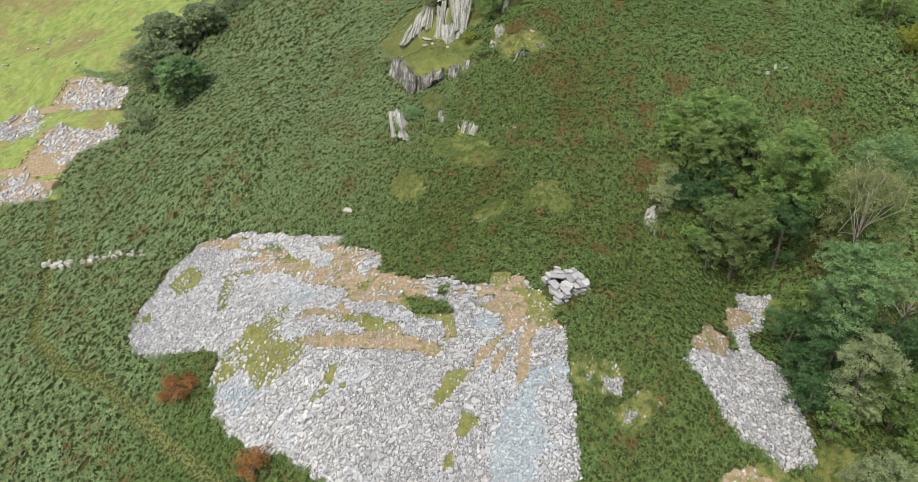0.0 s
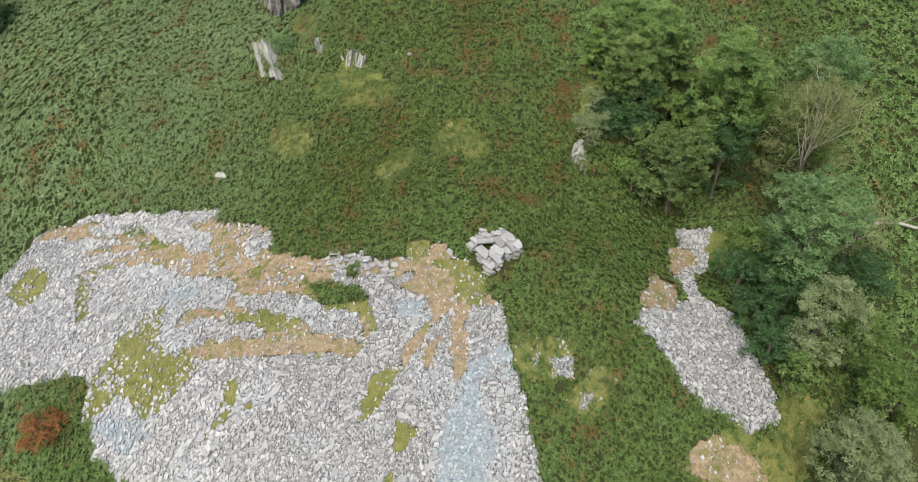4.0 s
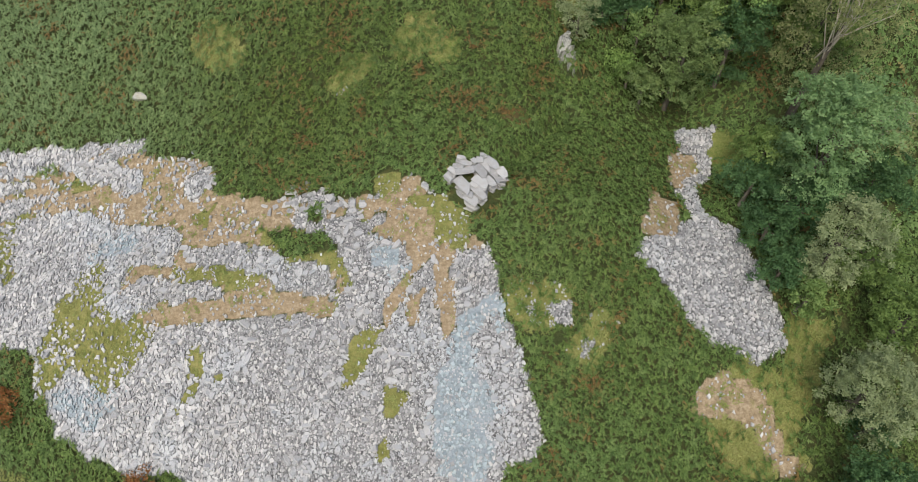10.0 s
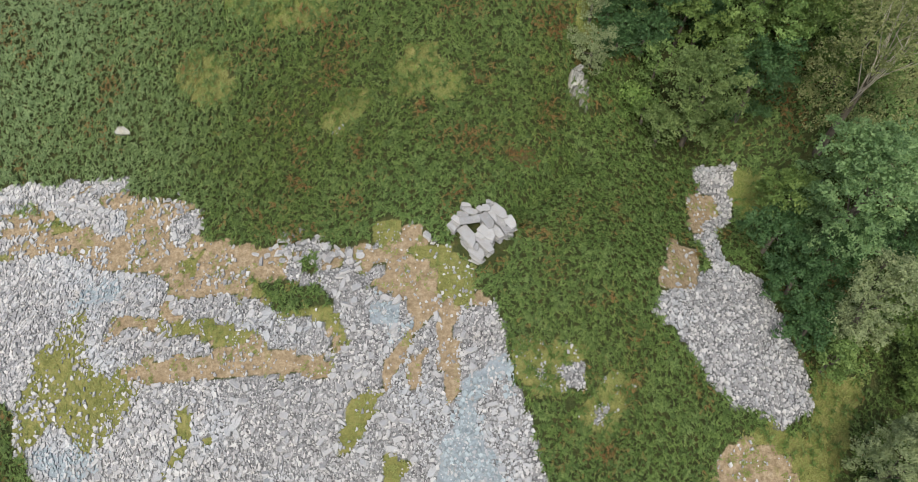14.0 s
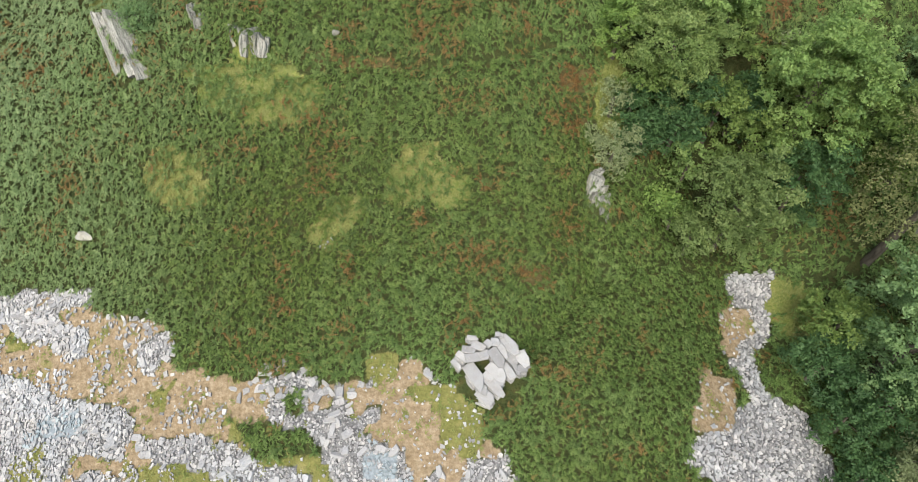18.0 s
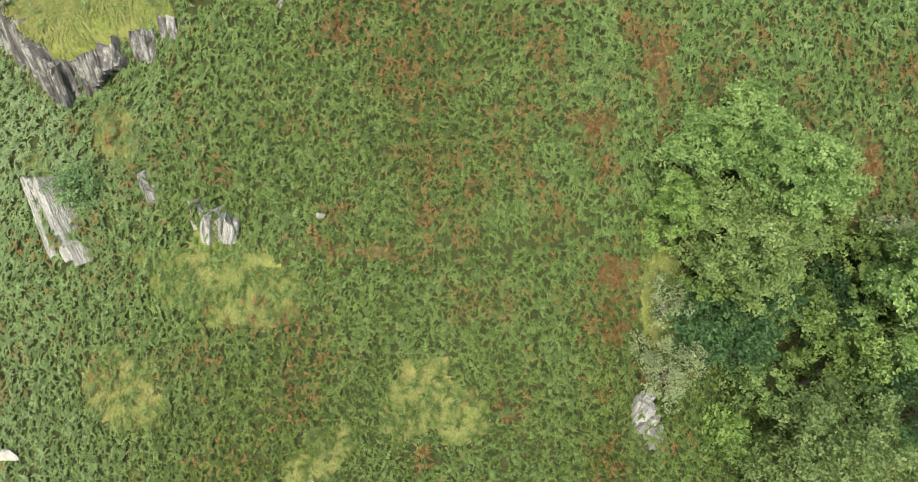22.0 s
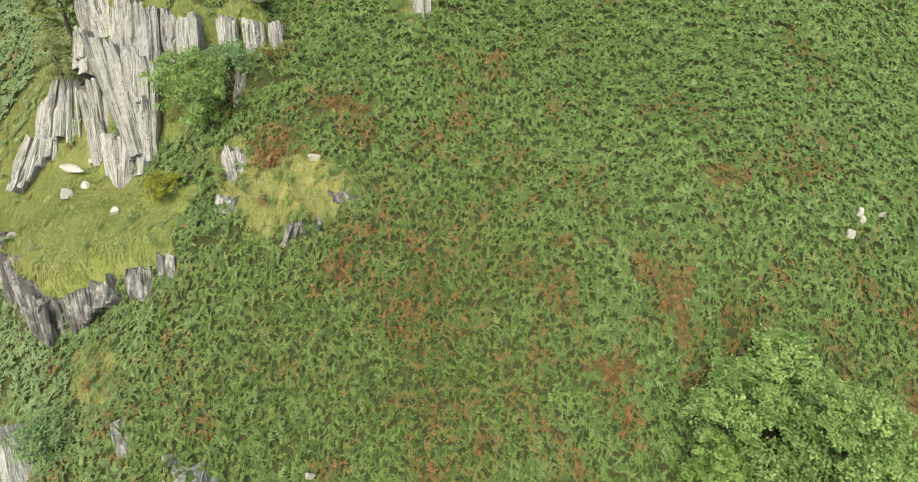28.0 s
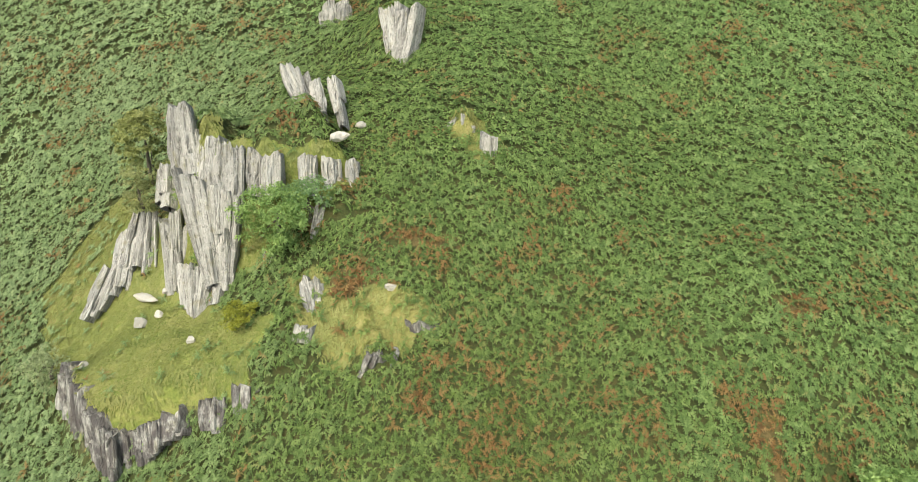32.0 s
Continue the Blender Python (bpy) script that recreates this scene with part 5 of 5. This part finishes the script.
def face(line, n, rise, lean, width, depth, seed, low=0.55, jitter=0.25, gaps=()):
    """Columns set out along a line in the plan."""
    r = np.random.default_rng(seed)
    line = np.array(line, float)
    seg = np.hypot(*np.diff(line, axis=0).T)
    cum = np.concatenate([[0], np.cumsum(seg)])
    out = []
    for i in range(n):
        s = (i + 0.5 + r.uniform(-0.35, 0.35)) / n
        if any(a < s < b for a, b in gaps):
            continue
        x, y = (np.interp(s * cum[-1], cum, line[:, q]) for q in (0, 1))
        h = rise(s) if callable(rise) else rise
        k = r.uniform(low, 1.05)
        out.append((x + r.normal(0, jitter * 0.6), y + r.normal(0, jitter), h * k, lean[0] * k + r.normal(0, 0.1), lean[1] * k, width * r.uniform(0.6, 1.4), depth * r.uniform(0.7, 1.3)))
    return out


def edge(line, n, width, depth, seed, gaps=(), lean=0.45, proud=0.12, out_by=1.0):
    """Columns along a step in the ground, their heads level with the turf above it."""
    r = np.random.default_rng(seed)
    line = np.array(line, float)
    cum = np.concatenate([[0], np.cumsum(np.hypot(*np.diff(line, axis=0).T))])
    out = []
    for i in range(n):
        s = (i + 0.5 + r.uniform(-0.4, 0.4)) / n
        if any(a < s < b for a, b in gaps):
            continue
        p, q = (np.array([np.interp(u * cum[-1], cum, line[:, c]) for c in (0, 1)]) for u in (s, min(s + 0.02, 1)))
        if s > 0.97:
            p, q = np.array([np.interp((s - 0.03) * cum[-1], cum, line[:, c]) for c in (0, 1)]), p
            p, q = q, q + (q - p)
        d = (q - p) / (np.linalg.norm(q - p) + 1e-9)
        nrm = np.array((-d[1], d[0]))
        b = p - nrm * r.uniform(0.15, 0.45) * out_by
        h = p + nrm * lean * r.uniform(0.3, 1.0) + d * r.normal(0, 0.12)
        top = float(land(*(p + nrm * 0.9))) + proud - 0.8 * r.random() ** 1.5
        out.append((b[0], b[1], -top, h[0] - b[0], h[1] - b[1], width * r.uniform(0.6, 1.5), depth * r.uniform(0.7, 1.3)))
    return out


# ---- crag ----
crag("lower_cliff", -24, 51.5, "low dark cliff of upright splintered slate under a grassy ledge",
     sheet([(-29.4, 55.9, 20.0), (-27.2, 53.4, 19.9), (-26.8, 52.0, 17.0), (-29.8, 54.6, 17.8)], 0.3, 141, 1.2, (0.1, 0.08), 0.1)
     + sheet([(-27.3, 53.5, 19.9), (-25.6, 51.6, 19.4), (-25.1, 50.3, 17.0), (-26.9, 52.0, 16.9)], 0.3, 142, 1.2, (0.1, 0.08), 0.1)
     + sheet([(-25.8, 51.8, 19.3), (-24.2, 51.2, 18.5), (-24.2, 50.4, 16.5), (-25.5, 50.4, 16.9)], 0.3, 143, 1.2, (0.1, 0.08), 0.1)
     + sheet([(-24.5, 51.4, 18.4), (-22.9, 51.4, 19.0), (-22.7, 50.5, 17.4), (-24.5, 50.7, 16.3)], 0.3, 144, 1.3, (0.08, 0.05), 0.12)
     + sheet([(-23.1, 51.4, 19.0), (-21.9, 51.8, 19.3), (-21.7, 50.9, 18.5), (-22.7, 50.5, 17.6)], 0.3, 145, 1.3, (0.08, 0.05), 0.12)
     + sheet([(-22.0, 51.8, 19.4), (-20.8, 52.0, 20.2), (-20.9, 51.1, 19.3), (-21.8, 50.9, 18.6)], 0.3, 146, 1.3, (0.08, 0.05), 0.12)
     + sheet([(-19.8, 52.1, 20.4), (-18.4, 52.4, 20.2), (-18.4, 51.4, 18.9), (-19.6, 51.3, 19.2)], 0.3, 147, 1.3, (0.08, 0.05), 0.12)
     + sheet([(-18.0, 52.5, 21.0), (-16.6, 52.8, 20.7), (-17.0, 51.8, 19.1), (-17.7, 51.6, 19.7)], 0.3, 148, 1.3, (0.08, 0.05), 0.12), 41, "cliff", M_SHADED)
crag("slate_crag", -21.5, 60.5, "tall grey crag of leaning slate slabs with grooves and lichen",
     sheet([(-23.9, 65.0, 32.8), (-22.4, 64.8, 32.6), (-21.5, 62.6, 28.8), (-23.8, 63.0, 29.6)], 0.45, 42, 1.8, (0.1, 0.02), 0.09)
     + sheet([(-22.9, 64.2, 31.4), (-19.0, 63.3, 30.5), (-19.0, 61.0, 27.2), (-23.0, 62.3, 28.5)], 0.55, 43, 2.4, (0.08, 0.02), 0.1)
     + sheet([(-23.2, 62.3, 29.4), (-19.0, 61.5, 28.1), (-19.6, 58.5, 22.9), (-21.0, 58.7, 22.9)], 0.5, 44, 2.2, (0.05, 0.14), 0.1)
     + sheet([(-23.7, 61.3, 23.3), (-21.1, 59.8, 24.2), (-21.5, 57.9, 21.4), (-22.4, 58.2, 21.3)], 0.3, 64, 1.4, (0.16, 0.14), 0.12)
     + sheet([(-21.8, 60.1, 23.6), (-20.3, 59.1, 24.0), (-20.5, 58.1, 22.8), (-21.2, 58.3, 22.3)], 0.4, 65, 1.2, (0.2, 0.2), 0.12)
     + sheet([(-24.8, 62.4, 26.2), (-22.9, 62.5, 26.8), (-23.2, 60.4, 21.9), (-24.4, 60.3, 21.8)], 0.3, 66, 1.3, (0.25, 0.06), 0.1), 42)
crag("western_buttress", -26.8, 62.5, "broken grey slate buttress stepping down beside the crag",
     sheet([(-27.6, 64.9, 25.4), (-26.2, 64.9, 25.6), (-25.4, 61.4, 22.8), (-28.1, 61.4, 22.6)], 0.28, 45, 1.4, (0.2, 0.16), 0.16)
     + sheet([(-28.5, 63.7, 24.4), (-27.4, 63.4, 24.4), (-27.2, 60.5, 21.9), (-28.6, 60.2, 21.6)], 0.28, 46, 1.2, (0.25, 0.2), 0.14)
     + sheet([(-28.7, 61.6, 22.9), (-27.8, 61.4, 22.8), (-28.6, 59.4, 20.9), (-29.6, 58.8, 20.4)], 0.25, 67, 1.0, (0.25, 0.2), 0.12)
     + sheet([(-26.2, 67.2, 27.8), (-25.2, 66.7, 28.1), (-24.6, 63.9, 26.1), (-25.6, 64.1, 25.6)], 0.35, 68, 1.0, (0.3, 0.3), 0.14), 45)
crag("upper_cliff", -15.5, 63.9, "row of upright slate blocks under a turf edge",
     sheet([(-18.8, 63.2, 30.3), (-16.7, 63.4, 30.0), (-16.8, 62.4, 27.9), (-18.8, 62.2, 27.8)], 0.5, 47, 1.4, (0.06, 0.04), 0.1)
     + sheet([(-15.7, 63.6, 29.9), (-14.6, 63.8, 29.7), (-14.6, 62.8, 27.6), (-15.5, 62.7, 27.8)], 0.4, 71, 1.2, (0.08, 0.05), 0.08)
     + sheet([(-14.3, 63.9, 29.6), (-13.2, 64.0, 29.4), (-13.1, 63.1, 27.5), (-14.1, 63.0, 27.6)], 0.35, 72, 1.2, (0.08, 0.05), 0.08)
     + sheet([(-12.9, 64.2, 29.3), (-12.2, 64.3, 29.2), (-12.0, 63.5, 27.6), (-12.7, 63.4, 27.6)], 0.4, 73, 1.1, (0.05, 0.05), 0.06), 47, "cliff")
crag("slate_outcrop", -13.4, 61.2, "furrowed step of upright slate beside the bracken",
     sheet([(-14.2, 61.8, 28.0), (-12.6, 62.0, 27.8), (-12.8, 60.7, 25.8), (-14.8, 60.5, 25.6)], 0.4, 48, 1.2, (0.12, 0.1), 0.12), 48, "rock outcrop")
crag("slate_outcrop", -17.6, 59.4, "yellow-lichened slate fin leaning below the small tree",
     sheet([(-17.7, 60.2, 25.1), (-17.0, 59.9, 25.0), (-17.6, 58.5, 23.2), (-18.2, 58.6, 23.3)], 0.4, 49, 1.0, (0.2, 0.1), 0.06), 49, "rock outcrop")
crag("slate_outcrop", -14.2, 57.2, "yellow-lichened slate rib rising from the grass",
     sheet([(-15.2, 57.8, 24.7), (-13.7, 57.4, 24.6), (-13.5, 55.9, 23.0), (-14.2, 55.8, 22.9)], 0.35, 50, 1.2, (0.1, 0.08), 0.1), 50, "rock outcrop")
crag("slate_outcrop", -15.0, 54.8, "small pale slate rib in the bracken",
     sheet([(-14.8, 54.6, 23.4), (-13.9, 54.6, 23.3), (-14.1, 54.1, 22.1), (-15.3, 54.3, 22.2)], 0.3, 51, 1.2, (0.1, 0.08), 0.1), 51, "rock outcrop")
crag("slate_outcrop", -10.0, 53.2, "dark broken slate step at the turf's edge",
     sheet([(-10.5, 53.0, 22.7), (-8.9, 53.3, 22.5), (-9.3, 53.0, 21.5), (-11.2, 52.7, 21.1)], 0.3, 52, 1.2, (0.1, 0.08), 0.1), 52, "rock outcrop", M_SHADED)
crag("slate_outcrop", -7.8, 55.4, "thin dark slate edge under grass",
     sheet([(-8.7, 55.0, 23.4), (-6.9, 54.8, 23.2), (-7.1, 54.7, 22.5), (-8.5, 54.8, 22.7)], 0.3, 53, 1.2, (0.1, 0.08), 0.1), 53, "rock outcrop", M_SHADED)
crag("slate_outcrop", -24.3, 42.2, "narrow pale slate rib running up the slope",
     sheet([(-26.3, 45.6, 15.6), (-24.1, 43.6, 16.2), (-22.6, 40.6, 13.9), (-24.3, 41.5, 13.7)], 0.5, 54, 1.5, (0.1, 0.08), 0.1), 54, "rock outcrop")
crag("slate_outcrop", -14.7, 41.6, "curved pale slate step above a grassy shelf",
     sheet([(-16.0, 43.3, 16.3), (-14.6, 41.8, 16.7), (-14.7, 41.2, 15.4), (-15.6, 42.1, 15.6)], 0.25, 55, 1.5, (0.1, 0.08), 0.1)
     + sheet([(-14.7, 41.7, 16.7), (-12.9, 41.8, 16.2), (-13.2, 41.2, 15.3), (-14.9, 41.2, 15.4)], 0.25, 56, 1.5, (0.1, 0.08), 0.1), 55, "rock outcrop")
outcrop("slate_outcrop", -18.6, 44.2, "dark slate splinter between bracken",
        face([(-18.9, 44.8), (-18.3, 43.4)], 5, 1.0, (0.1, 0.4), 0.4, 0.45, 56, 0.6, 0.12), 56)
crag("slate_outcrop", -16.0, 69.0, "grey leaning slate slabs on the upper slope",
     sheet([(-18.0, 70.0, 34.1), (-15.1, 70.1, 33.1), (-14.5, 67.4, 30.3), (-16.0, 67.5, 30.6)], 0.5, 57, 1.4, (0.15, 0.12), 0.12), 57, "rock outcrop")
crag("slate_outcrop", -14.2, 69.2, "single pale slate fin beside the leaning slabs",
     sheet([(-15.0, 70.8, 33.0), (-14.4, 70.6, 33.0), (-13.5, 67.8, 30.4), (-13.9, 67.9, 30.4)], 0.35, 58, 1.1, (0.1, 0.1), 0.08), 58, "rock outcrop")
crag("slate_outcrop", -10.4, 78.4, "tall slate slabs at the top of the slope",
     sheet([(-12.4, 80.4, 36.2), (-8.8, 78.9, 36.2), (-10.0, 76.6, 31.8), (-11.1, 77.3, 31.9)], 0.5, 59, 1.5, (0.15, 0.15), 0.14), 59, "rock outcrop")
outcrop("slate_outcrop", -16.6, 87.0, "slate outcrop at the skyline of the bracken",
        face([(-18.2, 87.0), (-15.4, 87.0)], 7, 2.4, (-0.2, 1.2), 0.8, 0.9, 60, 0.6, 0.3), 60)
outcrop("slate_outcrop", -5.4, 68.8, "small dark square slate outcrop with a grassy rim", edge([(-6.1, 68.4), (-4.7, 68.2)], 6, 0.6, 0.5, 61), 61)
outcrop("slate_outcrop", -3.5, 66.0, "small pale slate outcrop below the grassy rim",
        face([(-4.1, 66.2), (-3.1, 65.6)], 5, 1.4, (0.1, 0.7), 0.5, 0.5, 62, 0.65, 0.12), 62)
outcrop("slate_outcrop", 8.4, 31.8, "pale slate face at the gully's lip",
        face([(8.1, 32.8), (8.4, 31.6), (8.9, 30.6)], 11, 1.0, (0.3, 0.6), 0.5, 0.5, 63, 0.6, 0.14), 63)

rock("boulder", -26.6, 32.0, 1.7, 1.0, 0.9, -30, "pale cream boulder among bracken", M_PALE, 0, 71)
rock("boulder", -8.6, 42.1, 0.6, 0.4, 0.5, 20, "small white stone showing through bracken", M_PALE, 0, 72, 0.8)
rock("boulder", -13.6, 65.7, 1.7, 1.2, 1.0, 30, "white angular block perched on the cliff's edge", M_PALE, 12, 73, 0.45)
rock("boulder", -12.7, 65.5, 0.8, 0.6, 0.4, 80, "white split block on the cliff's edge", M_PALE, -10, 74, 0.6)
rock("boulder", -25.6, 60.0, 2.0, 0.8, 0.5, -20, "flat cream boulder on the grassy ledge", M_PALE, 8, 75, 0.3)
rock("boulder", -24.4, 60.4, 0.8, 0.6, 0.5, 10, "small cream boulder on the grassy ledge", M_PALE, 8, 76)
rock("boulder", -25.2, 57.9, 1.7, 0.7, 0.5, -60, "lichened rock rib on the grassy ledge", M_PALE, 8, 77)
rock("boulder", -24.3, 58.6, 0.8, 0.5, 0.4, -50, "lichened stone on the grassy ledge", M_PALE, 8, 78)
rock("boulder", -27.6, 55.2, 0.7, 0.6, 0.4, 0, "small stone near the ledge's rim", M_PALE, 8, 79)
rock("boulder", -21.0, 55.4, 0.4, 0.4, 0.3, 0, "small white stone in turf", M_PALE, 8, 80)
rock("boulder", -9.6, 57.0, 0.9, 0.6, 0.5, 20, "pale stone in rusty grass", M_PALE, 8, 81)
rock("boulder", -12.4, 68.8, 1.1, 0.8, 0.6, 20, "pale boulder beside leaning fins", M_PALE, 8, 82, 0.6)
r = np.random.default_rng(12)
for i in range(4):
    rock("boulder", 20.4 + r.normal(0, 0.7), 52.9 + r.normal(0, 0.7), r.uniform(0.35, 0.7), r.uniform(0.2, 0.4), 0.4, r.uniform(0, 180), "white stone half buried in the bracken slope", M_PALE, 8, 83 + i, 0.9, "rock", "white stones")
for i in range(64):
    px, py = r.uniform(-150, -84), r.uniform(66, 120)
    rock("field_stone", px, py, r.uniform(0.4, 0.9), r.uniform(0.35, 0.6), 0.3, r.uniform(0, 180), "small white stone in the green field", M_PALE, 0, 140 + i, 0.4, "stone", "field stones")
rock("boulder", 5.0, 86.5, 1.4, 0.8, 0.7, 5, "white boulder high on the bracken slope", M_PALE, 8, 85, 1.2)

# flat slabs and walling on the tip's top
r = np.random.default_rng(31)
for cx, cy, wide, deep, n in ((-27.3, 28.5, 0.7, 0.2, 9), (-30.8, 27.2, 1.6, 0.7, 16), (-28.6, 26.0, 0.9, 0.7, 9), (-22.0, 25.2, 0.8, 0.8, 9), (-12.2, 21.9, 0.9, 0.6, 12), (-12.9, 20.4, 0.7, 0.6, 8), (-10.6, 20.9, 0.9, 0.6, 10), (-8.6, 20.4, 0.9, 0.7, 10), (-6.6, 20.0, 0.6, 0.5, 6)):
    for i in range(n):
        rock("flat_stone", cx + r.normal(0, wide), cy + r.normal(0, deep), r.uniform(0.3, 0.72), r.uniform(0.2, 0.42), r.uniform(0.07, 0.12), r.uniform(0, 180),
             "grey slate slab lying on the spoil tip", M_SLAB, r.normal(0, 9), 400 + int(r.integers(9000)), 0.8, "stone", "flat stones on the tip")
for px, py, l, wd, tn in ((-31.4, 27.6, 1.3, 0.6, -22), (-29.6, 27.0, 1.1, 0.5, -12), (-12.6, 22.2, 1.0, 0.5, 5), (-9.2, 20.6, 0.9, 0.5, 70)):
    rock("flat_stone", px, py, l, wd, 0.13, tn, "large grey slate slab lying on the spoil tip", M_SLAB, 5, int(900 - px), 0.9, "stone", "flat stones on the tip")

# ---- ruined slate shelter ----
HX, HY = 1.25, 21.42
shelter = thing("slate_shelter", HX, HY, float(land(HX, HY)), "ruined dry-stone shelter of grey slate slabs with a dark hollow", "shelter")
r = np.random.default_rng(5)
# roof and coping slabs: place, length, width, turn
COPING = [(-0.99, -0.56, 1.92, 0.87, -60), (1.22, 1.62, 1.75, 0.82, -50), (0.35, 0.69, 1.45, 0.72, -62), (1.34, 0.69, 1.28, 0.6, -55), (0.35, -0.31, 1.5, 0.7, -42), (1.1, -0.31, 1.05, 0.64, -55),
          (0.17, -1.19, 1.75, 0.72, -52), (-0.35, -1.94, 1.28, 0.76, -40), (-0.93, 0.69, 1.5, 0.64, 8), (-1.45, 1.25, 0.87, 0.5, -10), (-0.76, 1.5, 0.93, 0.58, -25), (-1.86, 0.81, 0.82, 0.46, -40),
          (-2.2, 0.31, 0.93, 0.33, -50), (2.1, 0.62, 1.1, 0.7, -65), (-0.12, 1.62, 0.52, 0.42, -40), (0.35, 1.69, 0.6, 0.52, 0), (0.52, 2.26, 0.36, 0.34, 0), (-1.16, 2.0, 0.7, 0.36, -10),
          (0.82, 1.13, 1.05, 0.42, -60), (1.63, -0.12, 0.82, 0.3, -65), (2.03, -0.12, 0.6, 0.46, 0), (-0.41, 0.94, 0.7, 0.42, 30), (-0.17, -0.62, 0.7, 0.46, -45), (-0.58, -1.5, 0.7, 0.58, -30), (0.47, -0.88, 0.82, 0.36, -50)]
for i, (px, py, l, wd, tn) in enumerate(COPING):
    lie = float(land(HX + px, HY + py)) - shelter.location.z
    px, py, l, wd = px * 0.91, py * 0.84, l * 0.9, wd * 0.88
    head = 0.72 + 0.1 * math.cos(px) + r.normal(0, 0.05) - 0.1 * max(0.0, math.hypot(px, py) - 1.6)
    part("slab", block("slab", r, l * 1.04, wd * 1.04, r.uniform(0.08, 0.13), M_SLAB), shelter, pose(px, py, lie * 0.7 + head + 0.03 * (i % 3), r.normal(0, 5) + 4, r.normal(0, 5), tn))
    if math.hypot(px + 0.4, py - 0.15) < 0.75:
        continue
    for course in range(4):
        q = course / 4
        part("slab", block("slab", r, min(l, 1.15) * r.uniform(0.75, 1.0), min(wd, 0.7) * r.uniform(0.8, 1.1), 0.15, M_SLAB), shelter,
             pose(px * 1.03 + r.normal(0, 0.07), py * 1.03 + r.normal(0, 0.07), lie - 0.05 + (head - 0.08) * q, r.normal(0, 5), r.normal(0, 5), tn + r.normal(0, 14)))

# ---- tumbled wall line on the western slope ----
r = np.random.default_rng(9)
for i in range(34):
    s = i / 33
    px, py = -68 + 15.5 * s + r.normal(0, 0.3), 23.6 + 1.4 * s + r.normal(0, 0.35)
    if 0.3 < s < 0.42:
        continue
    rock("wall_stone", px, py, r.uniform(0.4, 0.95), r.uniform(0.3, 0.55), 0.6, r.uniform(-35, 35), "pale stone of a tumbled field wall", M_PALE, 0, 200 + i, 1.0, "stone", "tumbled wall")

# ---- larger blocks on the tip ----
tip = thing("slate_blocks", -6, 12, float(land(-6, 12)), "larger split slate blocks lying loose on the spoil tip", "slate blocks")
shapes = [block("block", r, r.uniform(0.38, 0.75), r.uniform(0.22, 0.45), r.uniform(0.12, 0.22), M_SLATE) for i in range(24)]
bx, by = r.uniform(-30, 4, 900), r.uniform(2, 26, 900)
bx, by = bx[cover_at(bx, by, 0.3) == 1][:290], by[cover_at(bx, by, 0.3) == 1][:290]
for i, (px, py) in enumerate(zip(bx, by)):
    part("block", shapes[i % 24], tip, pose(px + 6, py - 12, float(land(px, py)) - tip.location.z + 0.12, r.normal(0, 14), r.normal(0, 14), r.uniform(0, 360)))

# ---- fallen branch beyond the wood ----
fallen = thing("fallen_branch", 33.0, 27.5, float(land(33.0, 27.5)), "bleached fallen branch lying on the slope", "branch")
for path in ([(0, 0, 0.5), (1.6, 0.5, 0.9), (3.2, 0.4, 1.0), (4.8, 1.2, 1.3)], [(1.4, 0.45, 0.85), (0.6, 1.2, 1.2), (0.2, 1.6, 1.3)], [(3.0, 0.4, 1.0), (4.0, -0.4, 1.2), (4.6, -0.6, 1.3)]):
    v, f = tube(path, [0.16, 0.13, 0.09, 0.04][: len(path)])
    part("bough", mesh_of("bough", v, f, M_PALE), fallen)
